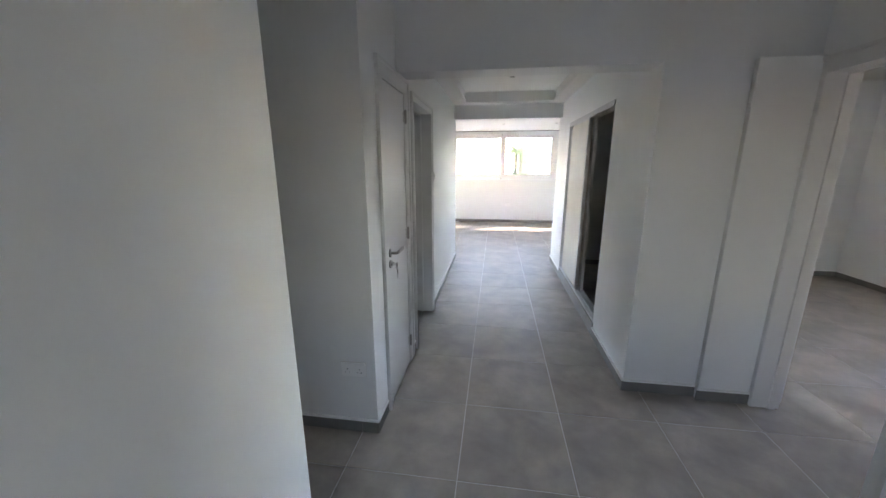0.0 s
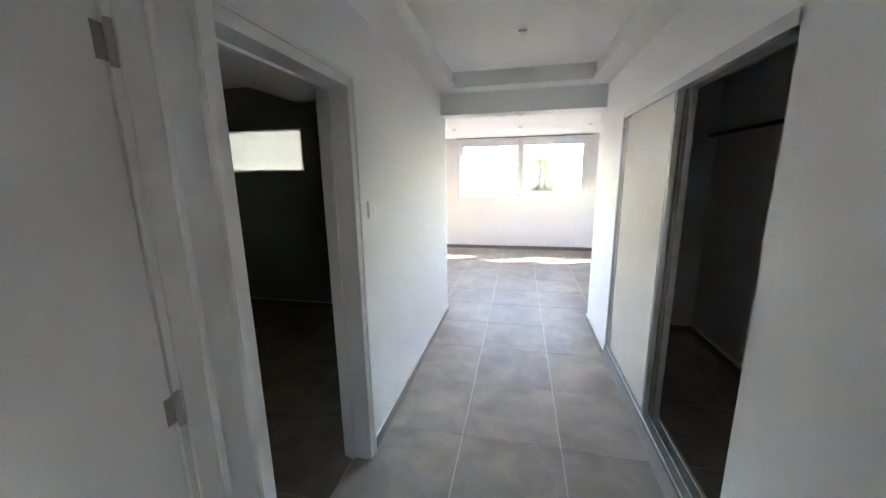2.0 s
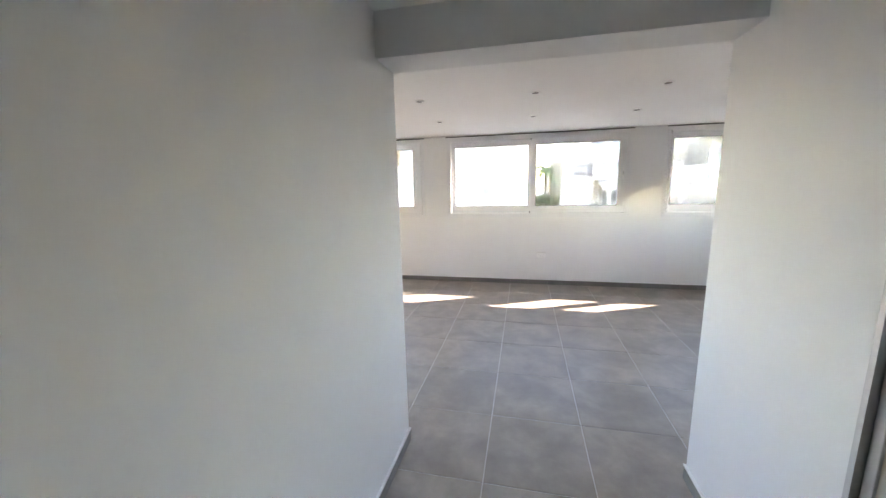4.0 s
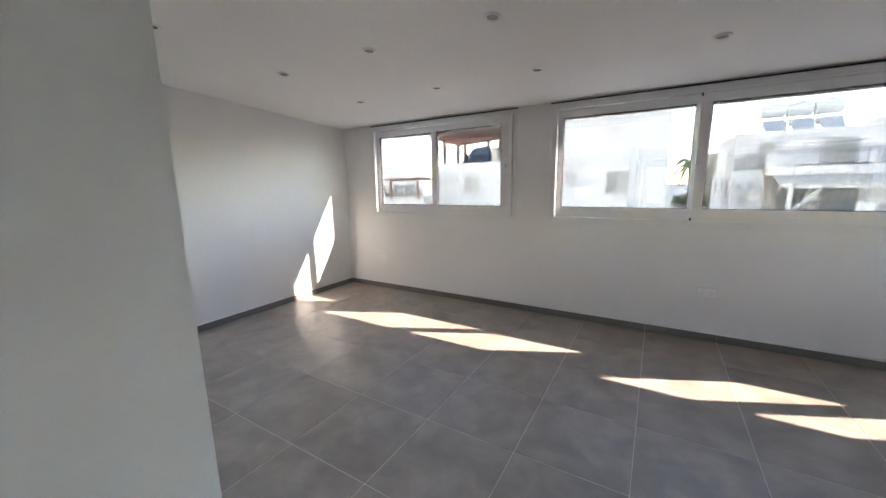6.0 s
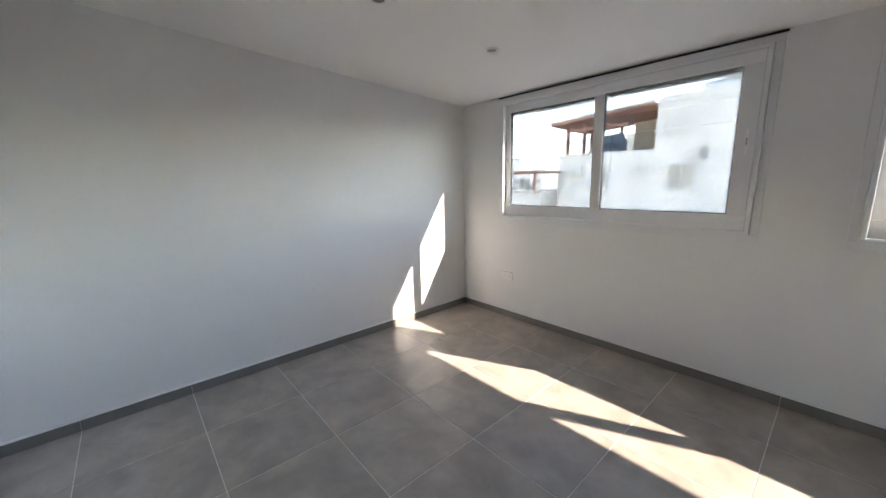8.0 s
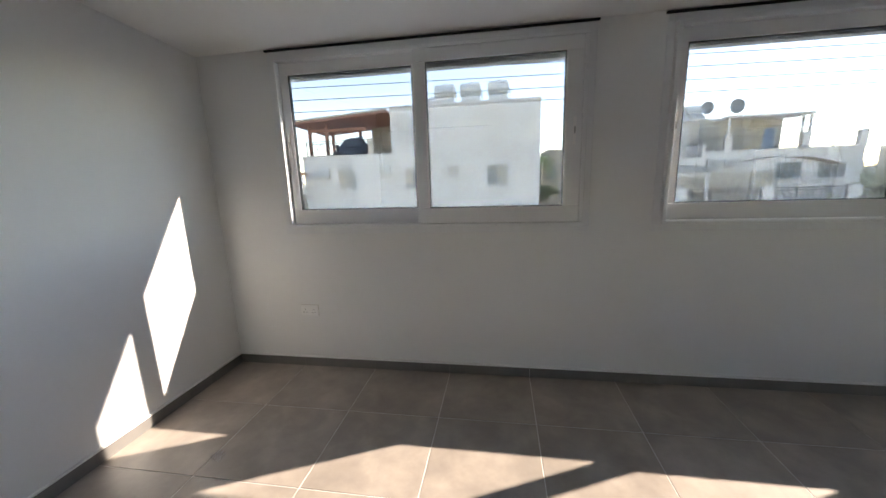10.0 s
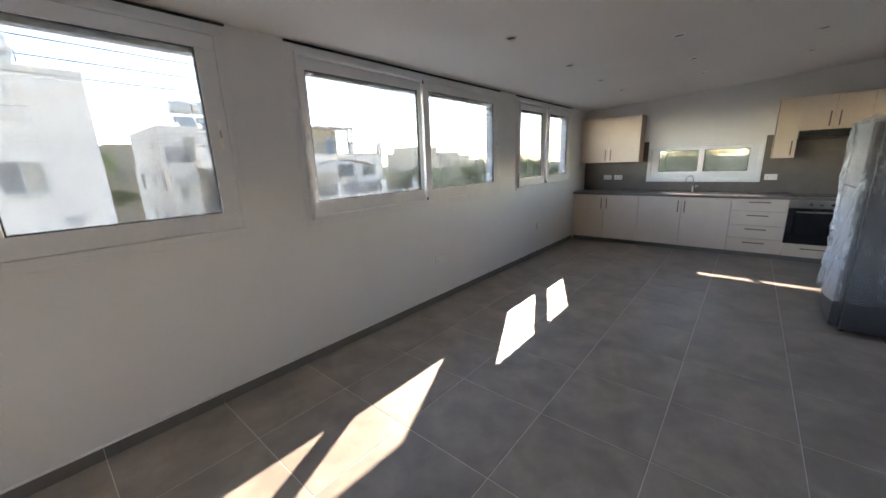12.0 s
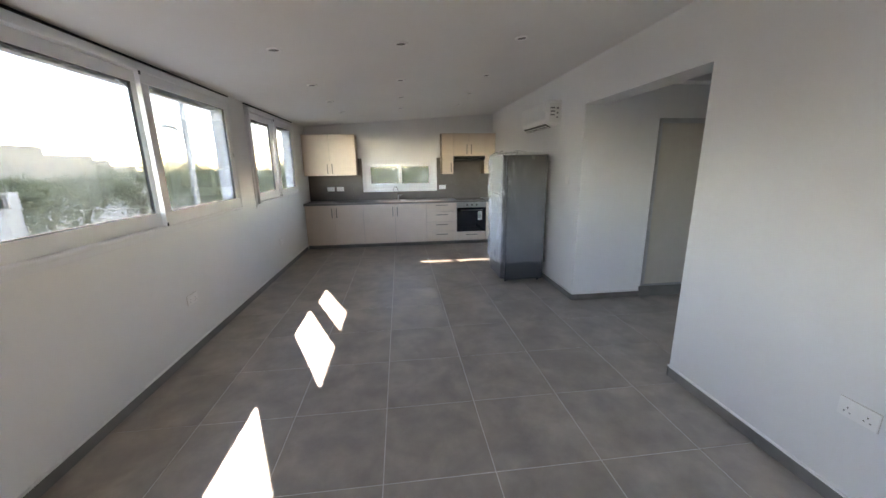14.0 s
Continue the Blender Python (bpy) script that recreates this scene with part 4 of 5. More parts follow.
for y0, y1, z0, z1 in ((10.51, 11.535, 0.911, 1.438), (10.432, 10.51, 0.911, 1.774), (8.858, 10.432, 0.911, 1.078), (8.783, 8.858, 0.911, 1.774),
                       (8.545, 8.783, 0.911, 1.433), (7.90, 8.545, 0.911, 1.79), (7.645, 7.90, 0.911, 1.433)):
    z = 0.911
    row = 0
    while z < z1 - 0.01:
        y = 7.645 - (0.3 if row % 2 else 0.0)
        while y < y1:
            a, b, c = max(y, y0), min(y + 0.60, y1), min(z + 0.30, z1)
            if b - a > 0.012:
                lo = 0.001 if a == y else 0.0
                hi = 0.001 if b == y + 0.60 else 0.0
                t = new("tile", finish(boxes(kbox(a + lo, b - hi, KIT_X - 0.011, KIT_X - 0.0085, z + 0.001, c - 0.001)), "tile", M_SPLASH))
                t.parent = sp
            y += 0.60
        z += 0.30
        row += 1
F_SPLASH = facing(KIT_X - 0.011, 0, -90)
for y in (11.095, 10.905, 8.74):
    plate("wall_socket", F_SPLASH, -y, 1.155, "white double wall socket on the splashback", "socket")

# sink and tap
sk = thing("kitchen_sink", F_KIT, (-9.6, -0.3, 0.911), "stainless steel inset sink with drainer", "sink")
bm = bmesh.new()
X0, X1 = XF + 0.075, KIT_X - 0.115
for r in ((9.63, 10.16, X0 - 0.005, X0 + 0.03), (9.63, 10.16, X1 - 0.03, X1 + 0.005), (9.63, 9.66, X0 + 0.03, X1 - 0.03), (10.13, 10.16, X0 + 0.03, X1 - 0.03)):
    box(bm, *kbox(*r, 0.9115, 0.916), bevel=0.001)
part("rim", bm, M_STEEL, sk)
bm = boxes(kbox(9.66, 10.13, X0 + 0.03, X1 - 0.03, 0.745, 0.749), kbox(9.656, 9.66, X0 + 0.03, X1 - 0.03, 0.745, 0.9118), kbox(10.13, 10.134, X0 + 0.03, X1 - 0.03, 0.745, 0.9118),
           kbox(9.656, 10.134, X0 + 0.026, X0 + 0.03, 0.745, 0.9118), kbox(9.656, 10.134, X1 - 0.03, X1 - 0.026, 0.745, 0.9118))
part("bowl", bm, M_STEEL, sk)
bm = boxes(kbox(8.98, 9.629, X0 - 0.005, X1 + 0.005, 0.9115, 0.9145))
for k in range(9):
    box(bm, *kbox(9.03, 9.56, X0 + 0.05 + 0.036 * k, X0 + 0.062 + 0.036 * k, 0.9145, 0.917), bevel=0.001)
part("drainer", bm, M_STEEL, sk, "ribbed steel drainer")
tp = thing("mixer_tap", F_KIT, (-9.70, KIT_X - 4.88 - 0.14, 0.916), "chrome swan-neck mixer tap behind the sink", "tap")
xt = 4.865 - KIT_X
bm = cyl(bmesh.new(), (-9.70, xt, 0.911), (-9.70, xt, 0.96), 0.024, 0.021, 24)
cyl(bm, (-9.70, xt, 0.96), (-9.70, xt, 1.02), 0.018, 0.014, 24)
part("body", bm, M_CHROME, tp, smooth=False)
pts = [(-9.70, xt, 1.0), (-9.70, xt, 1.10)] + [(-9.70 - 0.0 - 0.065 * (1 - math.cos(a)) * 0.8, xt - 0.065 * (1 - math.cos(a)) * 0.6, 1.10 + 0.085 * math.sin(a)) for a in [k * math.pi / 12 for k in range(1, 13)]]
pts += [(pts[-1][0], pts[-1][1], 1.06)]
part("spout", tube(bmesh.new(), pts, 0.010, 14), M_CHROME, tp, smooth=True)
bm = tube(bmesh.new(), [(-9.70, xt, 0.985), (-9.66, xt - 0.005, 0.990), (-9.615, xt - 0.01, 1.02)], 0.007, 10)
cyl(bm, (-9.66, xt - 0.005, 0.965), (-9.66, xt - 0.005, 1.03), 0.013, n=16)
part("lever", bm, M_CHROME, tp, smooth=True)

# ---------------------------------------------------------------- fridge in its wrapping
fr = thing("fridge_freezer", I4, (2.09, 8.01, 0), "dark silver fridge-freezer still wrapped in clear plastic film", "fridge")
FX0, FX1, FY0, FY1, FH = 1.79, 2.39, 7.70, 8.31, 1.735
part("body", boxes((FX0, FX1, FY0, FY1 - 0.065, 0.03, FH), bevel=0.008), M_FRIDGE, fr)
part("freezer_door", boxes((FX0, FX1, FY1 - 0.060, FY1, 1.22, FH - 0.003), bevel=0.012), M_FRIDGE, fr)
part("fridge_door", boxes((FX0, FX1, FY1 - 0.060, FY1, 0.05, 1.21), bevel=0.012), M_FRIDGE, fr)
part("hinge", boxes((FX0 - 0.010, FX0 + 0.05, FY1 - 0.05, FY1 - 0.02, 1.211, 1.219)), M_DARKMETAL, fr)
for x in (FX0 + 0.05, FX1 - 0.05):
    for y in (FY0 + 0.05, FY1 - 0.09):
        part("foot", cyl(bmesh.new(), (x, y, 0), (x, y, 0.03), 0.018, n=12), M_BLACK, fr)
for z in (0.62, 1.08):
    part("handle_recess", boxes((FX0 - 0.0012, FX0 - 0.0002, 7.985, 7.998, z - 0.025, z + 0.03)), M_BLACK, fr)
# film: a loose creased sleeve over the top
bm = bmesh.new()
nu, nv = 120, 46
loop = []
per = [(FX0, FY0), (FX0, FY1), (FX1, FY1), (FX1, FY0)]
grid = []
for j in range(nv + 1):
    z = 0.27 + (FH + 0.012 - 0.27) * j / nv
    row = []
    for i in range(nu):
        s = i / nu * 4
        k, f = int(s), s - int(s)
        (ax, ay), (bx_, by_) = per[k], per[(k + 1) % 4]
        x, y = ax + (bx_ - ax) * f, ay + (by_ - ay) * f
        nx, ny = x - (FX0 + FX1) / 2, y - (FY0 + FY1) / 2
        ln = math.hypot(nx, ny)
        fold = noise.noise(Vector((x * 6 + z * 1.5, y * 6 - z * 2.2, z * 2.0))) + 0.6 * noise.noise(Vector((x * 15 + z * 6, y * 15, z * 5)))
        front = 1.6 if k == 1 or (k == 0 and f > 0.93) or (k == 2 and f < 0.07) else 1.0
        off = (0.012 + 0.020 * max(-0.4, fold) + 0.012 * (1 - abs(noise.noise(Vector((x * 9 + z * 7, y * 9 - z * 5, z * 3))) * 2.2))) * front
        if abs(y - FY0) < 0.001 and k == 3:
            off = 0.006 + 0.004 * fold
        zz = z + (0.02 * noise.noise(Vector((x * 5, y * 5, 3.3))) if j == 0 else 0)
        row.append(bm.verts.new((x + nx / ln * max(0.004, off), y + ny / ln * max(0.004, off), zz)))
    grid.append(row)
for j in range(nv):
    for i in range(nu):
        bm.faces.new((grid[j][i], grid[j][(i + 1) % nu], grid[j + 1][(i + 1) % nu], grid[j + 1][i]))
last = grid[-1]
for step in range(1, 8):
    f = 1 - step / 8
    row = []
    for v in last:
        x = (FX0 + FX1) / 2 + (v.co.x - (FX0 + FX1) / 2) * f
        y = (FY0 + FY1) / 2 + (v.co.y - (FY0 + FY1) / 2) * f
        row.append(bm.verts.new((x, y, FH + 0.022 + 0.028 * max(-0.3, noise.noise(Vector((x * 7, y * 7, 8.0)))) + (0.02 if step == 1 and y > 8.0 else 0))))
    prev = grid[-1] if step == 1 else top
    for i in range(nu):
        bm.faces.new((prev[i], prev[(i + 1) % nu], row[(i + 1) % nu], row[i]))
    top = row
bm.faces.new(top)
film_ob = part("plastic_film", bm, M_FILM, fr, "creased clear polythene film", True)
film_ob.data.materials.append(M_FILM_WHITER)
# whiter film on the front and on the top's front half
for p in film_ob.data.polygons:
    if p.center.y > 0.28 or (p.center.y > 0.1 and p.center.z > FH):
        p.material_index = 1


# ---------------------------------------------------------------- air conditioners
def air_conditioner(place, u0, u1, z0, z1, label, sticker=True):
    root = thing("air_conditioner", place, ((u0 + u1) / 2, -0.1, z0), label, "air conditioner")
    bm = bmesh.new()
    prof = [(-0.001, z0 + 0.02), (-0.10, z0), (-0.165, z0 + 0.03), (-0.20, z0 + 0.075), (-0.205, z1 - 0.03), (-0.19, z1 - 0.006), (-0.17, z1), (-0.001, z1)]
    rr = [[bm.verts.new((u, d, z)) for d, z in prof] for u in (u0, u1)]
    for k in range(len(prof)):
        bm.faces.new((rr[0][k], rr[0][(k + 1) % len(prof)], rr[1][(k + 1) % len(prof)], rr[1][k]))
    bm.faces.new(rr[0])
    bm.faces.new(rr[1])
    bmesh.ops.bevel(bm, geom=[e for e in bm.edges], offset=0.004, segments=2, affect="EDGES")
    part("housing", bm, M_PLASTIC, root)
    part("front_panel", boxes((u0 + 0.012, u1 - 0.012, -0.2115, -0.2056, z0 + 0.085, z1 - 0.035), bevel=0.003), M_PLASTIC, root)
    m = Matrix.Translation((0, -0.135, z0 + 0.008)) @ Matrix.Rotation(radians(-26), 4, "X")
    bm = boxes((u0 + 0.05, u1 - 0.05, -0.05, 0.034, -0.009, -0.001))
    bmesh.ops.transform(bm, matrix=m, verts=bm.verts)
    part("air_outlet", bm, M_BLACK, root, "dark air outlet slot")
    bm = boxes((u0 + 0.052, u1 - 0.052, -0.022, -0.010, -0.013, -0.008), (u0 + 0.052, u1 - 0.052, 0.012, 0.022, -0.013, -0.008), bevel=0.001)
    bmesh.ops.transform(bm, matrix=m, verts=bm.verts)
    part("louvre", bm, M_PLASTIC, root)
    if sticker:
        s = part("label_sheet", boxes((u1 + 0.0001, u1 + 0.0011, -0.15, -0.02, z0 + 0.05, z1 - 0.03)), M_STICKER, root, "white printed label sheet")
        rows = [(-0.140, -0.085, 0.20, 0.225), (-0.140, -0.085, 0.16, 0.185), (-0.140, -0.085, 0.12, 0.145), (-0.065, -0.035, 0.195, 0.225), (-0.06, -0.04, 0.14, 0.17), (-0.062, -0.038, 0.09, 0.115)]
        for a, b, c, e in rows:
            part("print_bar", boxes((u1 + 0.0012, u1 + 0.0018, a, b, z0 + c + 0.006, z0 + e - 0.004)), M_PRINT_GREY, s)
    return root


air_conditioner(F_NEAR, -2.48, -1.60, 2.07, 2.37, "white wall-mounted air conditioner with an energy label")
air_conditioner(facing(LEFT_X, 0, 90), 6.06, 6.86, 2.06, 2.34, "white wall-mounted air conditioner in the dark bedroom", False)

# scrap of clear plastic on the floor
bm = bmesh.new()
bmesh.ops.create_icosphere(bm, subdivisions=3, radius=0.035)
for v in bm.verts:
    q = noise.noise(v.co * 45) + 0.5 * noise.noise(v.co * 110)
    v.co = Vector((v.co.x * (1 + 0.5 * q), v.co.y * (0.8 + 0.4 * q), max(0.0, v.co.z + 0.02) * 0.55 * (1 + 0.6 * q)))
scrap = tagged(new("plastic_scrap", finish(bm, "plastic_scrap", M_FILM)), "small crumpled scrap of clear plastic on the floor", "litter")
scrap.location = (-3.66, 10.53, 0.0)


# ---------------------------------------------------------------- outside
GZ = -3.4


def ext_window(root, u, z, w, h, curtain=False, d=0.0):
    """A house window: a white frame with two panes and a sill, set on the facade d behind its face."""
    win = part("window", ring_boxes((u - w / 2, u + w / 2, z - h / 2, z + h / 2), (u - w / 2 + 0.06, u + w / 2 - 0.06, z - h / 2 + 0.06, z + h / 2 - 0.06),
                                    d - 0.05, d + 0.02, 0), M_EXT_FRAME, root, "white framed house window")
    for s in (-1, 1):
        a, b = (u - w / 2 + 0.06, u - 0.03) if s < 0 else (u + 0.03, u + w / 2 - 0.06)
        part("pane", boxes((a, b, d - 0.02, d - 0.005, z - h / 2 + 0.06, z + h / 2 - 0.06)), M_CURTAIN if curtain and s > 0 else M_EXT_GLASS, win)
    part("mullion", boxes((u - 0.03, u + 0.03, d - 0.04, d - 0.001, z - h / 2 + 0.06, z + h / 2 - 0.06)), M_EXT_FRAME, win)
    part("sill", boxes((u - w / 2 - 0.05, u + w / 2 + 0.05, d - 0.12, d - 0.051, z - h / 2 - 0.06, z - h / 2)), M_EXT_FRAME, win)


def railing(root, a, b, z, height=0.95, panel=1.5):
    """A dark iron railing from a to b, with crossed panels between upright bars."""
    a, b = Vector(a), Vector(b)
    n = max(1, round((b - a).length / panel))
    bm = bmesh.new()
    up = Vector((0, 0, 1))
    at = lambda f, h: a.lerp(b, f) + up * (z + h)
    for h in (0.08, height - 0.14, height):
        cyl(bm, at(0, h), at(1, h), 0.028, n=5)
    for k in range(n + 1):
        cyl(bm, at(k / n, 0), at(k / n, height), 0.03, n=5)
    for k in range(n):
        f0, f1 = k / n, (k + 1) / n
        w = f1 - f0
        for f in (f0 + 0.2 * w, f0 + 0.3 * w, f1 - 0.3 * w, f1 - 0.2 * w):
            cyl(bm, at(f, 0.08), at(f, height - 0.14), 0.016, n=4)
        cyl(bm, at(f0 + 0.32 * w, 0.08), at(f1 - 0.32 * w, height - 0.14), 0.016, n=4)
        cyl(bm, at(f0 + 0.32 * w, height - 0.14), at(f1 - 0.32 * w, 0.08), 0.016, n=4)
    return part("railing", bm, M_IRON, root, "dark wrought iron railing")


def outdoor_unit(root, u, z, d=0.0):
    ac = part("outdoor_unit", boxes((u - 0.42, u + 0.42, d - 0.36, d - 0.05, z - 0.3, z + 0.3), bevel=0.02), M_TANK, root, "white air conditioning outdoor unit")
    bm = cyl(bmesh.new(), (u - 0.10, d - 0.362, z), (u - 0.10, d - 0.375, z), 0.23, n=20)
    part("fan_grille", bm, M_EXT_FRAME_GREY, ac)
    part("fan_hub", cyl(bmesh.new(), (u - 0.10, d - 0.3755, z), (u - 0.10, d - 0.38, z), 0.07, n=12), M_IRON, ac)
    part("bracket", boxes((u - 0.35, u - 0.31, d - 0.36, d, z - 0.34, z - 0.301), (u + 0.31, u + 0.35, d - 0.36, d, z - 0.34, z - 0.301)), M_GALV, ac)


def water_tanks(place, spots, z, panels, lift=0.0):
    """Solar water heaters: a cold tank on a steel stand over a slimmer hot drum, with tilted panels before it."""
    for u, d in spots:
        t = thing("solar_water_heater", place, (u, d, z), "white cylindrical solar water tank on a rooftop stand", "water tank", "rooftop water tanks")
        h = z + 0.95 + lift
        bm = cyl(bmesh.new(), (u - 0.58, d, h), (u + 0.58, d, h), 0.45, n=28)
        for e in (-1, 1):
            cyl(bm, (u + e * 0.58, d, h), (u + e * 0.66, d, h), 0.45, 0.36, 28)
        part("tank", bm, M_TANK, t)
        part("lid", cyl(bmesh.new(), (u + 0.1, d, h + 0.44), (u + 0.1, d, h + 0.50), 0.16, n=14), M_EXT_FRAME_GREY, t)
        bm = bmesh.new()
        for x in (-0.5, 0.5):
            for e in (-1, 1):
                cyl(bm, (u + x, d + e * 0.36, z), (u + x, d + e * 0.36, h - 0.25), 0.028, n=6)
            cyl(bm, (u + x, d - 0.42, h - 0.38), (u + x, d + 0.42, h - 0.38), 0.03, n=6)
        for e in (-1, 1):
            cyl(bm, (u - 0.55, d + e * 0.36, h - 0.38), (u + 0.55, d + e * 0.36, h - 0.38), 0.025, n=6)
        part("stand", bm, M_GALV, t)
        part("hot_drum", cyl(bmesh.new(), (u - 0.55, d - 0.25, z + 0.34 + lift * 0.6), (u + 0.6, d - 0.25, z + 0.34 + lift * 0.6), 0.23, n=18), M_TANK, t)
        part("pipe", tube(bmesh.new(), [(u + 0.66, d, h), (u + 0.74, d, h - 0.1), (u + 0.74, d - 0.25, z + 0.34)], 0.03, 6), M_GALV, t)
        if panels:
            for k in (-0.55, 0.02):
                m = Matrix.Translation((u + k + 0.27, d - 1.15, z + 0.45)) @ Matrix.Rotation(radians(38), 4, "X")
                bm = boxes((-0.27, 0.27, -0.85, 0.85, -0.04, 0.04))
                bmesh.ops.transform(bm, matrix=m, verts=bm.verts)
                part("solar_panel", bm, M_PANEL, t)


def house(name, place, base, label, blocks, mat):
    """A house: wall blocks (u0, u1, d0, d1, z0, z1), each with a parapet roof."""
    root = thing(name, place, base, label, "house")
    for b in blocks:
        part("wall", boxes(b), mat, root)
        u0, u1, d0, d1, _, z1 = b
        part("roof", ring_boxes_flat(u0, u1, d0, d1, z1), mat, root)
    return root


def ring_boxes_flat(u0, u1, d0, d1, z):
    return boxes((u0 - 0.03, u1 + 0.03, d0 - 0.03, d0 + 0.17, z, z + 0.12), (u0 - 0.03, u1 + 0.03, d1 - 0.17, d1 + 0.03, z, z + 0.12),
                 (u0 - 0.03, u0 + 0.17, d0 + 0.17, d1 - 0.17, z, z + 0.12), (u1 - 0.17, u1 + 0.03, d0 + 0.17, d1 - 0.17, z, z + 0.12))


# white house across the street with a terrace and pergola
F_A = facing(-0.3, 32.0, 0)
A = house("white_house", F_A, (-7, 5, GZ), "white stucco house with roof tanks and a pergola terrace",
          [(-8.7, 0.6, 0, 10, GZ, 5.88), (-14.9, -8.7, 0, 9, GZ, 3.05)], M_STUCCO)
for u, z, w, h, c in ((-1.95, 1.57, 1.36, 1.38, True), (-4.7, 1.86, 0.78, 0.82, False), (-7.25, 1.57, 1.3, 1.38, True), (-11.85, 1.6, 1.26, 1.32, True)):
    ext_window(A, u, z, w, h, c)
for u in (-2.05, -7.6):
    bm = bmesh.new()
    for k in range(5):
        box(bm, u - 0.64 + 0.30 * k, u - 0.57 + 0.30 * k, -0.035, -0.001, 3.95, 5.2)
    box(bm, u - 0.72, u + 0.72, -0.06, -0.001, 3.84, 3.92)
    part("vent", bm, M_EXT_FRAME_GREY, A, "slotted ventilation grille in the wall")
for u, z in ((-13.45, 2.07), (-9.2, 2.07), (-9.6, -0.55)):
    outdoor_unit(A, u, z)
part("drain_pipe", cyl(bmesh.new(), (-6.25, -0.05, 5.6), (-6.25, -0.05, GZ), 0.035, n=8), M_EXT_FRAME, A, "thin white drain pipe")
part("wall_seam", boxes((-14.9, -8.2, -0.012, -0.001, 0.42, 0.45)), M_EXT_FRAME_GREY, A)
bm = boxes((-1.05, -0.45, -0.03, -0.001, -0.6, -0.12))
part("meter_box", bm, M_EXT_FRAME_GREY, A, "small grey louvred meter box")
bm = bmesh.new()
for k in range(4):
    box(bm, -6.42, -6.22, -0.10, -0.002, 2.50 + 0.16 * k, 2.55 + 0.16 * k)
part("insulator_bracket", bm, M_IRON, A, "dark bracket with cable insulators")
for u, z in ((-4.0, 5.0), (-3.3, 5.1), (0.1, 4.9), (0.35, 5.3), (-0.5, 4.95)):
    part("patch", boxes((u - 0.16, u + 0.14, -0.006, -0.001, z - 0.05, z + 0.06)), M_STUCCO_CREAM, A, "patch of flaked plaster")
part("terrace_wall", boxes((-10.3, -9.9, 0.0, 0.25, 3.12, 4.15), (-11.2, -8.7, 3.5, 3.7, 3.0, 5.4)), M_STUCCO_CREAM, A, "cream terrace wall")
railing(A, (-14.6, 0.1, 0), (-10.3, 0.1, 0), 3.1, 1.0)
railing(A, (-9.9, 0.1, 0), (-8.75, 0.1, 0), 3.1, 1.0, 1.2)
bm = bmesh.new()
roof = [(-15.2, -0.6, 5.30), (-8.7, -0.6, 5.72), (-8.7, 4.2, 5.55), (-15.2, 4.2, 5.10)]
vs = [bm.verts.new(p) for p in roof] + [bm.verts.new((p[0], p[1], p[2] - 0.16)) for p in roof]
for f in ((0, 1, 2, 3), (7, 6, 5, 4), (0, 4, 5, 1), (1, 5, 6, 2), (2, 6, 7, 3), (3, 7, 4, 0)):
    bm.faces.new([vs[k] for k in f])
pg = part("pergola_roof", bm, M_PERGOLA, A, "red-brown timber pergola roof")
bm = bmesh.new()
cyl(bm, (-15.2, -0.63, 5.33), (-8.7, -0.63, 5.75), 0.07, n=6)
part("fascia", bm, M_STUCCO_CREAM, pg, "pale fascia board")
for u, d in ((-14.4, 0.3), (-13.2, 0.3), (-14.4, 3.8), (-12.2, 3.8)):
    part("post", boxes((u - 0.09, u + 0.09, d - 0.09, d + 0.09, 3.05, 5.2)), M_PERGOLA, pg)
part("beam", boxes((-14.5, -10.4, 0.22, 0.38, 4.72, 4.90)), M_PERGOLA, pg)
tb = thing("terrace_table", F_A, (-11.6, 0.7, 3.05), "dark round terrace table with chairs", "table")
part("tabletop", cyl(bmesh.new(), (-11.6, 0.75, 3.74), (-11.6, 0.75, 3.79), 0.55, n=18), M_IRON, tb)
part("leg", cyl(bmesh.new(), (-11.6, 0.75, 3.06), (-11.6, 0.75, 3.74), 0.05, n=8), M_IRON, tb)
for u in (-12.5, -10.8):
    ch = thing("terrace_chair", F_A, (u, 0.75, 3.05), "dark terrace chair beside the table", "chair", "terrace chairs")
    part("seat", boxes((u - 0.22, u + 0.22, 0.52, 0.96, 3.46, 3.50)), M_IRON, ch)
    e = -0.2 if u < -11.6 else 0.2
    part("backrest", boxes((u + e - 0.02, u + e + 0.02, 0.52, 0.96, 3.50, 3.92)), M_IRON, ch)
    for x in (-0.2, 0.2):
        for y in (0.54, 0.94):
            part("leg", cyl(bmesh.new(), (u + x, y, 3.06), (u + x, y, 3.46), 0.02, n=6), M_IRON, ch)
tarp = thing("garden_tent", F_A, (-11.8, 1.8, 3.0), "blue tarpaulin cover on the terrace", "tent")
bm = bmesh.new()
vs = [bm.verts.new(p) for p in ((-13.4, 0.8, 3.05), (-10.9, 0.8, 3.05), (-10.9, 2.9, 3.05), (-13.4, 2.9, 3.05), (-12.6, 1.8, 4.35), (-11.3, 1.8, 4.55))]
for f in ((0, 1, 5, 4), (1, 2, 5), (2, 3, 4, 5), (3, 0, 4), (3, 2, 1, 0)):
    bm.faces.new([vs[k] for k in f])
bmesh.ops.subdivide_edges(bm, edges=bm.edges[:], cuts=4, use_grid_fill=True)
for v in bm.verts:
    v.co += Vector((0, 0, 0.07 * noise.noise(v.co * 1.7)))
part("cover", bm, M_TARP, tarp)
water_tanks(F_A, ((-5.3, 1.3), (-3.65, 1.35), (-1.9, 1.3)), 5.95, False)
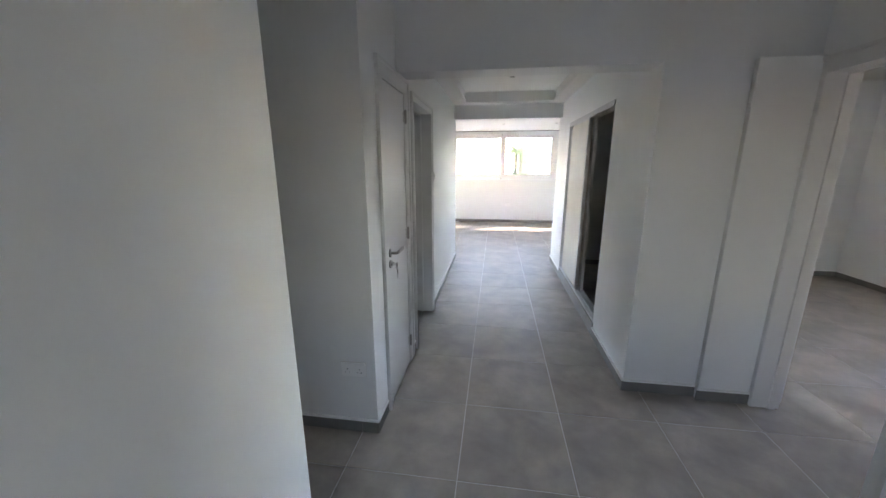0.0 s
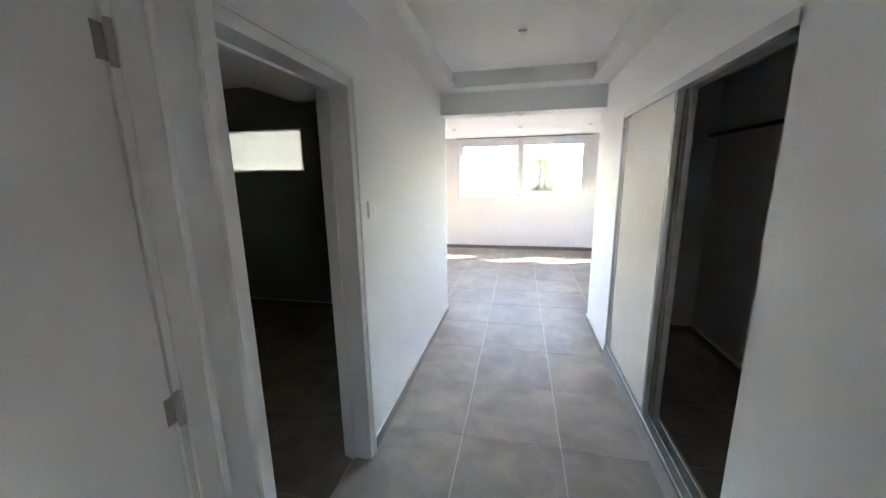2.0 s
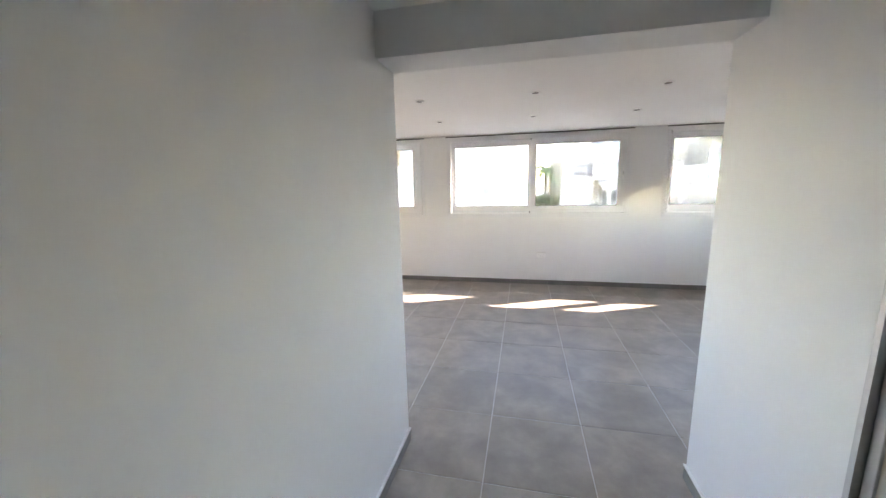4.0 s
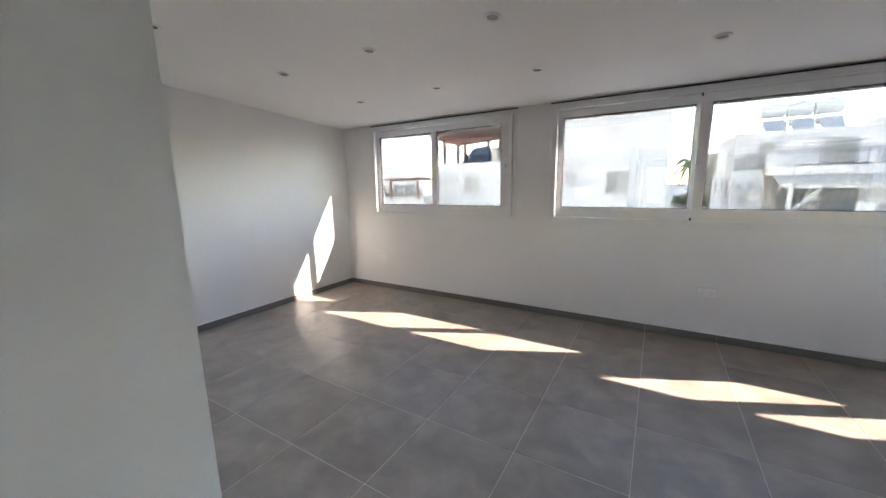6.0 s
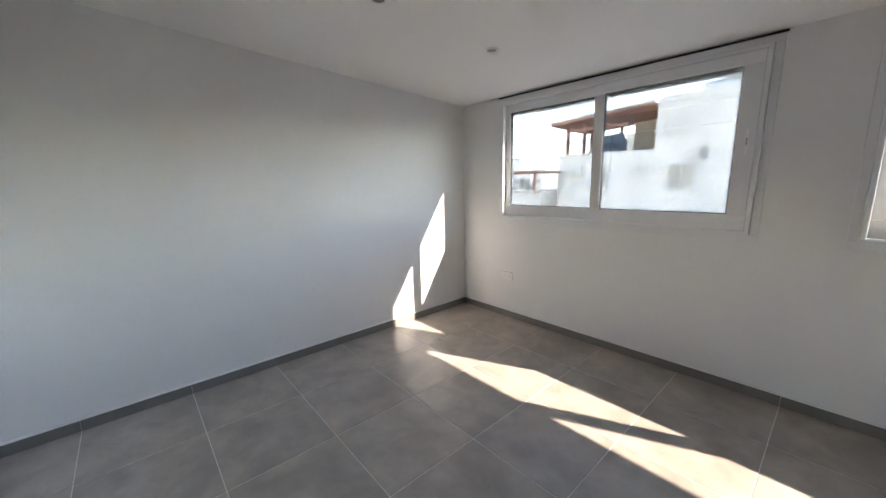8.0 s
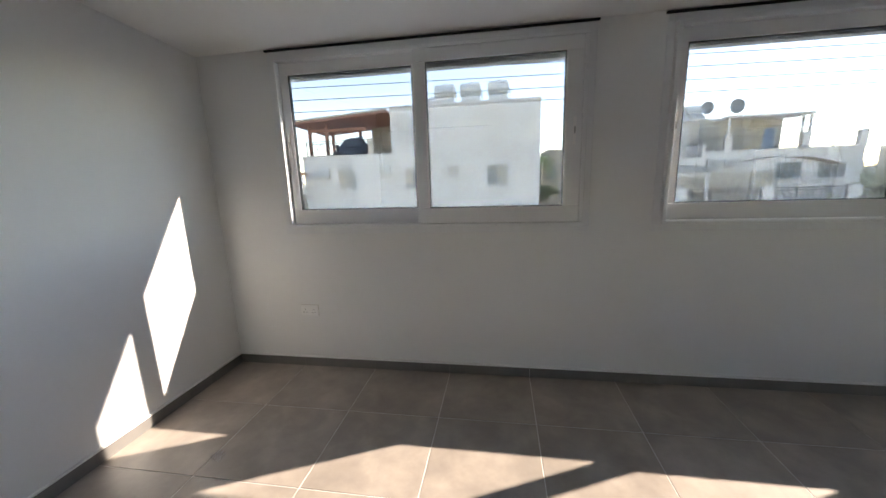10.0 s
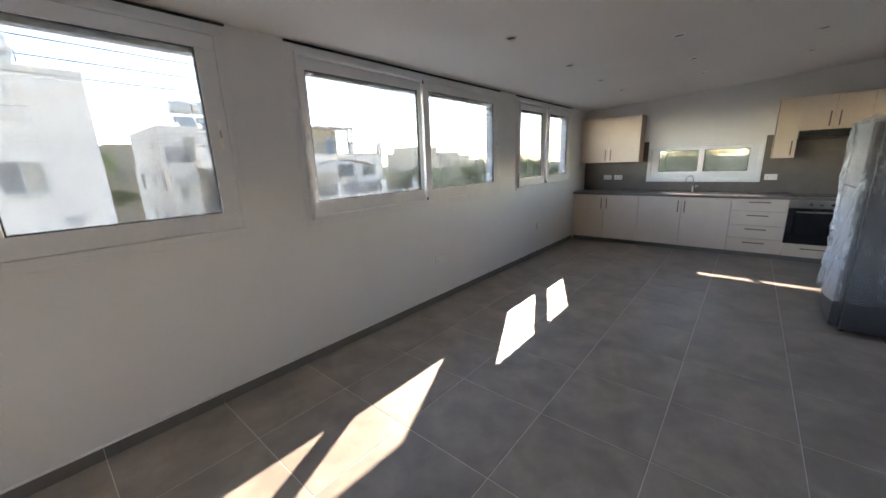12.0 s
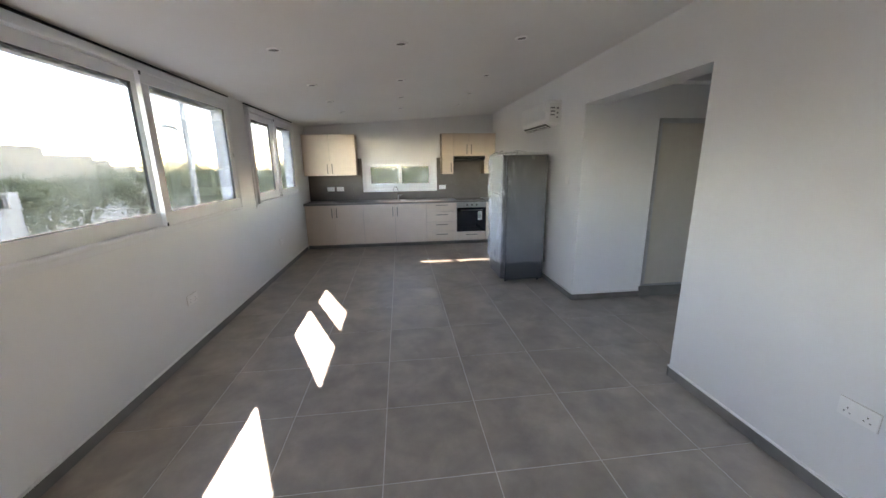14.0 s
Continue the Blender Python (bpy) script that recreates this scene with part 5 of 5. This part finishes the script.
water_tanks(F_A, ((-6.6, 3.2),), 5.6, False)

# low neighbour with a pergola, far left
F_L = facing(-18.2, 30.0, 0)
Lh = house("low_house", F_L, (0, 2, GZ), "low white house with a red pergola porch", [(-3.0, 2.2, 1.0, 6, GZ, 0.55)], M_STUCCO)
part("pergola_roof", boxes((-2.2, 3.2, -1.0, 3.0, 2.0, 2.14)), M_PERGOLA, Lh, "red-brown timber pergola roof")
for u in (-2.0, 0.4, 2.9):
    part("post", boxes((u - 0.08, u + 0.08, -0.8, -0.64, 0.55, 2.0)), M_PERGOLA, Lh)
railing(Lh, (-2.8, 1.1, 0), (2.1, 1.1, 0), 0.6, 0.9)
F_L2 = facing(-36.0, 52.0, 0)
Lf = house("far_white_house", F_L2, (0, 2, GZ), "distant white terraced house", [(-6, 4.5, 0, 8, GZ, 2.6), (-4, 2.0, 1, 8, 2.6, 4.6)], M_STUCCO)
for u in (-4, -1.5, 1.0, 3.2):
    ext_window(Lf, u, 1.2, 1.0, 1.4)

# brown house between
F_E = facing(7.0, 58.0, 0)
Eh = house("brown_house", F_E, (0, 3, GZ), "distant tan stucco house", [(-3.6, 1.5, 0, 8, GZ, 3.4), (-3.0, -0.6, 1, 8, 3.52, 4.5)], M_STUCCO_BEIGE)
for u in (-2.4, 0.2):
    ext_window(Eh, u, 1.6, 1.1, 1.3)

# balcony house
F_B = facing(0, 38.0, 0)
B = house("balcony_house", F_B, (7.5, 4, GZ), "white stucco house with balconies, railings and roof tanks",
          [(4.1, 5.7, 0, 10, GZ, 2.05), (5.7, 12.0, 2.2, 10, GZ, 2.05), (4.25, 12.0, 1.5, 10, 2.18, 4.55)], M_STUCCO)
part("balcony", boxes((5.72, 12.0, -0.9, 2.18, 1.82, 2.30), (5.55, 6.05, -0.92, -0.7, 2.301, 3.2), (11.8, 12.0, -0.9, 1.4, 2.301, 3.2)), M_STUCCO, B, "white concrete balcony with solid corner")
part("balcony", boxes((5.72, 12.0, -2.7, 2.18, -1.45, -1.2), (6.35, 6.75, -2.7, -2.5, -1.199, -0.1)), M_STUCCO, B, "white concrete balcony slab")
railing(B, (4.2, 0.12, 0), (5.6, 0.12, 0), 2.17, 0.95, 0.7)
railing(B, (6.05, -0.8, 0), (11.8, -0.8, 0), 2.30, 0.95, 1.75)
railing(B, (5.75, -0.2, 0), (5.95, -2.6, 0), -1.2, 1.05, 1.0)
railing(B, (6.75, -2.6, 0), (11.8, -2.6, 0), -1.2, 1.05, 1.7)
for a, b, d, z0, z1 in ((5.5, 6.35, 1.42, 2.2, 4.05), (8.6, 10.2, 1.42, 2.32, 4.1), (6.9, 8.3, 2.12, -1.19, 1.15), (9.0, 10.8, 2.12, -1.19, 1.15)):
    door = part("balcony_door", ring_boxes((a, b, z0, z1), (a + 0.07, b - 0.07, z0 + 0.07, z1 - 0.07), d, d + 0.07, 0), M_EXT_FRAME, B, "white framed balcony door")
    part("pane", boxes((a + 0.07, b - 0.07, d + 0.03, d + 0.05, z0 + 0.07, z1 - 0.07)), M_EXT_GLASS, door)
for u, z in ((4.75, 0.2), (5.35, -2.4), (4.5, -2.4)):
    ext_window(B, u, z, 0.5, 0.75)
for u, z in ((4.55, 1.12), (5.3, 1.12), (4.9, -1.3)):
    outdoor_unit(B, u, z)
for y, z, w, h in ((1.6, 1.0, 0.7, 1.3), (4.0, 1.15, 0.45, 0.7), (7.5, 1.0, 0.8, 1.3), (2.6, -1.7, 0.7, 1.2), (5.6, -1.7, 0.8, 1.3), (3.6, 3.4, 0.4, 0.7)):
    x = 4.1 if z < 2 else 4.25
    win = part("window", boxes((x - 0.04, x - 0.001, y - w / 2, y + w / 2, z - h / 2, z + h / 2)), M_EXT_FRAME, B, "white framed side window")
    part("pane", boxes((x - 0.055, x - 0.041, y - w / 2 + 0.06, y + w / 2 - 0.06, z - h / 2 + 0.06, z + h / 2 - 0.06)), M_EXT_GLASS, win)
bm = bmesh.new()
vs = [bm.verts.new(p) for p in ((5.95, -2.75, 1.28), (11.6, -2.75, 1.28), (11.6, -0.91, 1.78), (5.95, -0.91, 1.78))]
vs += [bm.verts.new(v.co - Vector((0, 0, 0.08))) for v in vs]
for f in ((0, 1, 2, 3), (7, 6, 5, 4), (0, 4, 5, 1), (1, 5, 6, 2), (2, 6, 7, 3), (3, 7, 4, 0)):
    bm.faces.new([vs[k] for k in f])
cn = part("canopy", bm, M_AWNING, B, "cream ribbed canopy roof")
bm = bmesh.new()
for k in range(19):
    u = 6.05 + 0.3 * k
    cyl(bm, (u, -2.77, 1.31), (u, -0.91, 1.81), 0.03, n=5)
part("rib", bm, M_AWNING, cn)
part("brace", tube(bmesh.new(), [(6.75, -2.6, -0.1), (7.75, -2.6, 1.1)], 0.08, 6), M_STUCCO, cn)
part("edge_beam", boxes((5.95, 11.6, -2.70, -2.55, 1.05, 1.19)), M_STUCCO, cn)
part("post", boxes((6.35, 6.55, -2.72, -2.52, -0.099, 1.05)), M_STUCCO, cn)
part("post", boxes((11.3, 11.5, -2.72, -2.52, GZ, 1.05)), M_STUCCO, cn)
water_tanks(F_B, ((6.5, 4.2), (7.9, 4.2), (9.3, 4.2)), 4.6, True, 0.75)

# terraced house with dishes
F_C = facing(0, 42.0, 0)
C = house("terraced_house", F_C, (20, 4, GZ), "white house with stepped terraces, iron railings and satellite dishes",
          [(12.2, 25.6, 0, 10, GZ, 2.80), (12.8, 21.4, 2.5, 10, 2.92, 5.60)], M_STUCCO)
part("upper_wall", boxes((12.9, 21.3, 2.40, 2.49, 2.93, 5.55)), M_STUCCO_CREAM, C, "cream upper wall")
part("garden_wall", boxes((12.2, 19.4, -0.30, -0.05, GZ, 1.15)), M_STUCCO_CREAM, C, "cream garden wall")
for a, b in ((12.3, 15.8), (16.3, 21.3), (21.8, 25.2)):
    railing(C, (a, 0.1, 0), (b, 0.1, 0), 2.90, 1.05, 1.7)
for u in (16.05, 21.55, 25.4):
    part("pier", boxes((u - 0.24, u + 0.24, -0.05, 0.3, 2.81, 4.1)), M_STUCCO, C)
for a, b, z1, mt, lb in ((14.9, 16.6, 5.1, M_EXT_GLASS, "dark glazed terrace door"), (17.6, 18.6, 4.9, M_EXT_GLASS, "dark glazed terrace door"), (19.9, 20.9, 4.75, M_TARP, "blue terrace door")):
    door = part("balcony_door", ring_boxes((a, b, 2.94, z1), (a + 0.08, b - 0.08, 3.02, z1 - 0.08), 2.30, 2.39, 0), M_EXT_FRAME, C, lb)
    part("pane", boxes((a + 0.08, b - 0.08, 2.34, 2.37, 3.02, z1 - 0.08)), mt, door)
part("pergola_roof", boxes((16.0, 22.1, 0.2, 2.4, 5.45, 5.62)), M_STUCCO, C, "white terrace pergola roof")
for u in (16.2, 21.4, 21.95):
    part("post", boxes((u - 0.07, u + 0.07, 0.30, 0.44, 2.93, 5.45)), M_STUCCO, C)
for u, z in ((14.0, 1.0), (20.6, 1.2), (23.6, 1.15)):
    ext_window(C, u, z, 1.9, 1.3)
outdoor_unit(C, 15.0, 1.95)
outdoor_unit(C, 16.3, 1.95)
water_tanks(F_C, ((14.6, 6.0), (16.0, 6.0)), 5.7, True, 0.3)
for u, r in ((16.2, 0.55), (18.6, 0.62)):
    dish = thing("satellite_dish", F_C, (u, 4.0, 5.72), "grey satellite dish on a roof mast", "satellite dish")
    bm = bmesh.new()
    n = 20
    prev = None
    for k in range(5):
        rr = r * k / 4
        ringv = [bm.verts.new((u + rr * math.cos(2 * math.pi * j / n), 4.0 + 0.25 * (rr / r) ** 2 * -0.5, 6.85 + rr * math.sin(2 * math.pi * j / n))) for j in range(n)] if k else [bm.verts.new((u, 4.0, 6.85))]
        if k == 1:
            for j in range(n):
                bm.faces.new((prev[0], ringv[j], ringv[(j + 1) % n]))
        elif k > 1:
            for j in range(n):
                bm.faces.new((prev[j], ringv[j], ringv[(j + 1) % n], prev[(j + 1) % n]))
        prev = ringv
    bmesh.ops.solidify(bm, geom=bm.faces[:], thickness=0.03)
    part("reflector", bm, M_GALV, dish)
    part("mast", cyl(bmesh.new(), (u, 4.1, 5.6), (u, 4.08, 6.85), 0.04, n=8), M_GALV, dish)
    part("feed_arm", tube(bmesh.new(), [(u, 4.0, 6.4), (u, 3.5, 6.6), (u, 3.4, 6.8)], 0.02, 6), M_GALV, dish)
# lower terrace before it
F_T = facing(0, 32.0, 0)
T = thing("garden_terrace", F_T, (13, 0, GZ), "white walled terrace with iron railing panels", "terrace")
part("wall", boxes((7.6, 21.0, 0, 0.25, GZ, -0.58), (7.6, 21.0, 0.25, 6.5, GZ, -1.2)), M_STUCCO, T)
part("coping", boxes((7.5, 21.1, -0.06, 0.30, -0.58, -0.50)), M_STUCCO, T)
for u in (8.4, 12.9, 17.1, 20.75):
    part("pier", boxes((u - 0.28, u + 0.28, -0.05, 0.3, -0.499, 0.42)), M_STUCCO, T)
for a, b in ((8.7, 12.6), (13.2, 16.8), (17.4, 20.45)):
    railing(T, (a, 0.12, 0), (b, 0.12, 0), -0.5, 0.82, 1.2)
aw = thing("terrace_awning", F_T, (17.8, 5.6, -1.2), "cream arched awning on white posts", "awning")
bm = bmesh.new()
n = 16
arc = [(15.1 + 5.4 * k / n, 1.98 - 0.38 * (k / n) + 0.42 * math.sin(math.pi * k / n)) for k in range(n + 1)]
rows2 = [[bm.verts.new((u, d, z)) for u, z in arc] for d in (4.9, 6.4)]
for k in range(n):
    bm.faces.new((rows2[0][k], rows2[0][k + 1], rows2[1][k + 1], rows2[1][k]))
bmesh.ops.solidify(bm, geom=bm.faces[:], thickness=0.06)
part("canopy", bm, M_AWNING, aw)
bm = bmesh.new()
for d in (4.86, 6.44):
    tube(bm, [(u, d, z - 0.05) for u, z in arc], 0.05, 6)
for k in range(0, n + 1, 4):
    cyl(bm, (arc[k][0], 4.86, arc[k][1] - 0.07), (arc[k][0], 6.44, arc[k][1] - 0.07), 0.035, n=6)
part("canopy_frame", bm, M_STUCCO, aw, "white tubular awning frame")
for u, z in ((15.15, 1.93), (20.45, 1.55)):
    part("post", cyl(bmesh.new(), (u, 4.9, -1.2), (u, 4.9, z), 0.05, n=8), M_STUCCO, aw)
part("brace", boxes((-0.13, 0.13, 4.8, 4.95, -1.0, 1.0)), M_STUCCO, aw, "broad white raking strut")
br = aw.children[-1]
for v in br.data.vertices:
    w = v.co + BASE[aw]
    f = (w.z + 1.0) / 2.0
    v.co = Vector((w.x + 16.75 - 1.55 * f, w.y, 0.30 + 1.45 * f)) - BASE[aw]

# distant houses
for k, (x, y, w, h, mt) in enumerate(((59.0, 62.0, 16.0, 5.0, M_STUCCO_CREAM), (80.0, 68.0, 12.0, 3.4, M_STUCCO_CREAM), (40.0, 66.0, 12.0, 3.0, M_STUCCO), (-8.0, 80.0, 16.0, 3.4, M_STUCCO_BEIGE))):
    Fd = facing(x, y, 0)
    Dh = house("distant_house", Fd, (0, 4, GZ), "distant pale two-storey house", [(-w / 2, w / 2, 0, 8, GZ, h - 1.2), (-w * 0.38, w * 0.03, 1, 8, h - 1.08, h)], mt)
    for u in np.linspace(-w / 2 + 1.5, w / 2 - 1.5, 5):
        ext_window(Dh, float(u), h - 3.0, 1.3, 1.3)
        ext_window(Dh, float(u), h - 5.8, 1.3, 1.3)


# ---------------------------------------------------------------- ground, road, plants
bm = bmesh.new()
nx = 48
span = [-900 + 1800 * k / nx for k in range(nx + 1)]
g = [[bm.verts.new((x, y + 30, GZ)) for x in span] for y in span]
for j in range(nx):
    for i in range(nx):
        bm.faces.new((g[j][i], g[j][i + 1], g[j + 1][i + 1], g[j + 1][i]))
structure("ground", bm, M_GROUND, "dry sandy ground with sparse scrub", "ground")
# storey below the flat
structure("wall_lower_storey", boxes((LEFT_X - 0.2, KIT_X + 0.2, 0.15, WIN_Y + 0.17, GZ, -0.26)), M_STUCCO, "white stucco storey below the flat", "wall")


def leaf_clump(bm, centre, radius, count, size, rnd):
    for _ in range(count):
        v = Vector((rnd.gauss(0, 1), rnd.gauss(0, 1), rnd.gauss(0, 0.8)))
        v = v.normalized() * radius * (0.55 + 0.45 * rnd.random())
        c = Vector(centre) + v
        q = Euler((rnd.uniform(0, 6.28), rnd.uniform(0, 6.28), rnd.uniform(0, 6.28))).to_matrix()
        s = size * rnd.uniform(0.6, 1.3)
        vs = [bm.verts.new(c + q @ Vector(p)) for p in ((-s, 0, 0), (0, -s * 0.45, 0.1 * s), (s, 0, 0), (0, s * 0.45, 0.1 * s))]
        bm.faces.new(vs)


def tree(x, y, height, spread, seed, label, mat):
    rnd = random.Random(seed)
    root = thing("tree", I4, (x, y, GZ), label, "tree", "trees beyond the houses")
    bm = bmesh.new()
    top = GZ + height
    fork = GZ + height * 0.42
    tube(bm, [(x, y, GZ), (x + 0.1, y, GZ + height * 0.2), (x - 0.05, y + 0.1, fork)], 0.16, 8)
    ends = []
    for k in range(7):
        a = k * 0.9 + rnd.random()
        e = (x + spread * 0.6 * math.cos(a), y + spread * 0.6 * math.sin(a), fork + height * rnd.uniform(0.15, 0.45))
        ends.append(e)
        cyl(bm, (x - 0.05, y + 0.1, fork - 0.1), e, 0.08, 0.02, 6)
    part("trunk", bm, M_BARK, root)
    bm = bmesh.new()
    for e in ends + [(x, y, top - spread * 0.4)]:
        for _ in range(5):
            c = Vector(e) + Vector((rnd.gauss(0, spread * 0.25), rnd.gauss(0, spread * 0.25), rnd.gauss(0, spread * 0.16)))
            c.z = min(c.z, top - 0.2)
            leaf_clump(bm, c, spread * rnd.uniform(0.18, 0.34), 120, 0.095, rnd)
    part("crown", bm, mat, root)


for k, (x, y, h, s) in enumerate(((28, 30, 5.2, 2.6), (33, 27, 5.6, 3.0), (38, 33, 6.2, 3.2), (27, 22, 4.6, 2.4), (34, 20, 5.4, 2.8), (43, 24, 6.4, 3.2), (30, 15, 4.7, 2.4),
                                 (38, 12, 6.6, 3.0), (24, 35, 4.6, 2.2), (46, 36, 6.4, 3.4), (50, 16, 6.2, 3.2), (2.75, 54, 3.9, 1.6), (-22, 36, 4.2, 2.2),
                                 (-25, 40, 4.6, 2.4), (36, 7, 6.6, 3.0), (44, 8, 7.4, 3.2))):
    tree(x, y, h, s, 40 + k, "olive-green bushy tree on rough ground", M_LEAF if k % 3 else M_LEAF_PALE)
# palm between the houses
pm = thing("palm_tree", I4, (2.85, 56.0, GZ), "date palm with a crown of drooping fronds", "palm tree", "trees beyond the houses")
part("trunk", tube(bmesh.new(), [(2.85, 56, GZ), (2.9, 56, GZ + 3), (2.85, 56, GZ + 6.8)], 0.17, 8), M_BARK, pm)
bm = bmesh.new()
rnd = random.Random(7)
for k in range(34):
    a, rise = rnd.uniform(0, 6.28), rnd.uniform(-0.5, 1.3)
    prev = None
    for s in range(9):
        f = s / 8
        r = 2.0 * f
        z = GZ + 7.0 + rise * f * 1.6 - 2.2 * f * f
        c = Vector((2.85 + r * math.cos(a), 56 + r * math.sin(a), z))
        side = Vector((-math.sin(a), math.cos(a), 0)) * (0.13 * math.sin(math.pi * min(1, f + 0.1)) + 0.02)
        down = Vector((0, 0, -0.12))
        cur = (bm.verts.new(c - side + down), bm.verts.new(c), bm.verts.new(c + side + down))
        if prev:
            bm.faces.new((prev[0], prev[1], cur[1], cur[0]))
            bm.faces.new((prev[1], prev[2], cur[2], cur[1]))
        prev = cur
part("crown", bm, M_FROND, pm)
# far scrub, one belt that nobody could count
rnd = random.Random(11)
bm = bmesh.new()
for _ in range(420):
    a = radians(rnd.uniform(38, 112))
    r = rnd.uniform(30, 95)
    c = (-2 + r * math.sin(a), 9 + r * math.cos(a), GZ + rnd.uniform(0.3, 2.4) + 0.020 * r)
    leaf_clump(bm, c, rnd.uniform(0.9, 2.2), 95, 0.19, rnd)
for _ in range(60):
    c = (rnd.uniform(-40, -16), rnd.uniform(33, 60), GZ + rnd.uniform(0.5, 3.4))
    leaf_clump(bm, c, rnd.uniform(0.7, 1.4), 80, 0.16, rnd)
scrub = tagged(new("scrub", finish(bm, "scrub", M_LEAF_PALE)), "pale olive scrub covering the rough ground", "scrub", kind="stuff")

# street lamp and overhead lines
lamp = thing("street_lamp", I4, (17.2, 20.2, GZ), "grey steel street lamp with a single arm", "street lamp")
part("pole", cyl(bmesh.new(), (17.2, 20.2, GZ), (17.2, 20.2, 5.4), 0.16, 0.12, 12), M_GALV, lamp)
part("arm", tube(bmesh.new(), [(17.2, 20.2, 3.35), (16.2, 20.0, 3.40), (15.6, 19.9, 3.45)], 0.04, 8), M_GALV, lamp)
part("lamp_head", boxes((14.9, 15.7, 19.75, 20.0, 3.42, 3.54), bevel=0.04), M_GALV, lamp)


def line(a, b, sag, r=0.009):
    pts = [Vector(a).lerp(Vector(b), k / 16) - Vector((0, 0, sag * 4 * (k / 16) * (1 - k / 16))) for k in range(17)]
    root = thing("overhead_cable", I4, a, "thin black overhead cable strung across the street", "cable", "overhead cables")
    part("wire", tube(bmesh.new(), pts, r, 5), M_CABLE, root)


pole = thing("utility_pole", I4, (-24.0, 15.6, GZ), "wooden utility pole carrying the street cables", "utility pole")
part("pole", cyl(bmesh.new(), (-24, 15.6, GZ), (-24, 15.6, 4.6), 0.14, 0.10, 12), M_BARK, pole)
for z in (3.88, 3.62, 3.34, 3.07):
    line((-24, 15.6, z), (17.2, 20.2, z + 0.32), 0.05)
for k in range(4):
    line((-6.6, 31.95, 2.55 + 0.16 * k), (17.2, 20.2, 3.3 + 0.2 * k), 0.25, 0.008)


# ---------------------------------------------------------------- floor of separate tiles
G, GX, GY = 0.602, -1.9, 9.2
ROOMS = [(LEFT_X, KIT_X, NEAR_Y, WIN_Y), (COR_L, COR_R, COR_Y0, NEAR_Y), (-0.595, 1.80, 0.30, COR_Y0), (-2.5, -0.595, 2.687, 3.45), (-0.75, COR_L, 3.74, 5.29),
         (LEFT_X, -0.75, 4.47, 7.5), (1.80, 1.93, 3.31, 4.04), (1.93, 4.90, 0.30, COR_Y0), (2.02, 4.90, COR_Y0, 7.3), (1.12, 1.99, 4.22, 7.5), (-2.6, -0.75, 3.45, 4.38),
         (1.8, 1.93, 0.7, 2.2)]
bm = boxes((LEFT_X - 0.2, KIT_X + 0.2, 0.15, WIN_Y + 0.17, -0.25, -0.0022))
floor = structure("floor", bm, M_GROUT, "grey porcelain tile floor with pale joints", "floor")
J = 0.0021
bm = bmesh.new()
c, e = G / 2 - J, G / 2 - J - 0.0018
lo = [bm.verts.new((sx * c, sy * c, -0.02)) for sx, sy in ((-1, -1), (1, -1), (1, 1), (-1, 1))]
mid = [bm.verts.new((sx * c, sy * c, -0.0012)) for sx, sy in ((-1, -1), (1, -1), (1, 1), (-1, 1))]
top = [bm.verts.new((sx * e, sy * e, 0.0)) for sx, sy in ((-1, -1), (1, -1), (1, 1), (-1, 1))]
bm.faces.new(top)
for a, b in ((lo, mid), (mid, top)):
    for k in range(4):
        bm.faces.new((a[k], a[(k + 1) % 4], b[(k + 1) % 4], b[k]))
whole = finish(bm, "tile", M_TILE)
for i in range(-6, 13):
    for j in range(-16, 5):
        x0, y0 = GX + G * i, GY + G * j
        got = []
        for a0, a1, b0, b1 in ROOMS:
            lx, hx, ly, hy = max(x0 + J, a0), min(x0 + G - J, a1), max(y0 + J, b0), min(y0 + G - J, b1)
            if hx - lx > 0.004 and hy - ly > 0.004:
                got.append((lx, hx, ly, hy))
        if not got:
            continue
        area = sum((r[1] - r[0]) * (r[3] - r[2]) for r in got)
        if area > (G - 2 * J) ** 2 - 1e-4:
            t = new("tile", whole)
            t.location = (x0 + G / 2, y0 + G / 2, 0)
        else:
            bm = bmesh.new()
            cx, cy = x0 + G / 2, y0 + G / 2
            for r in got:
                box(bm, r[0] - cx, r[1] - cx, r[2] - cy, r[3] - cy, -0.02, 0)
            t = new("tile", finish(bm, "tile", M_TILE))
            t.location = (cx, cy, 0)
        t.parent = floor
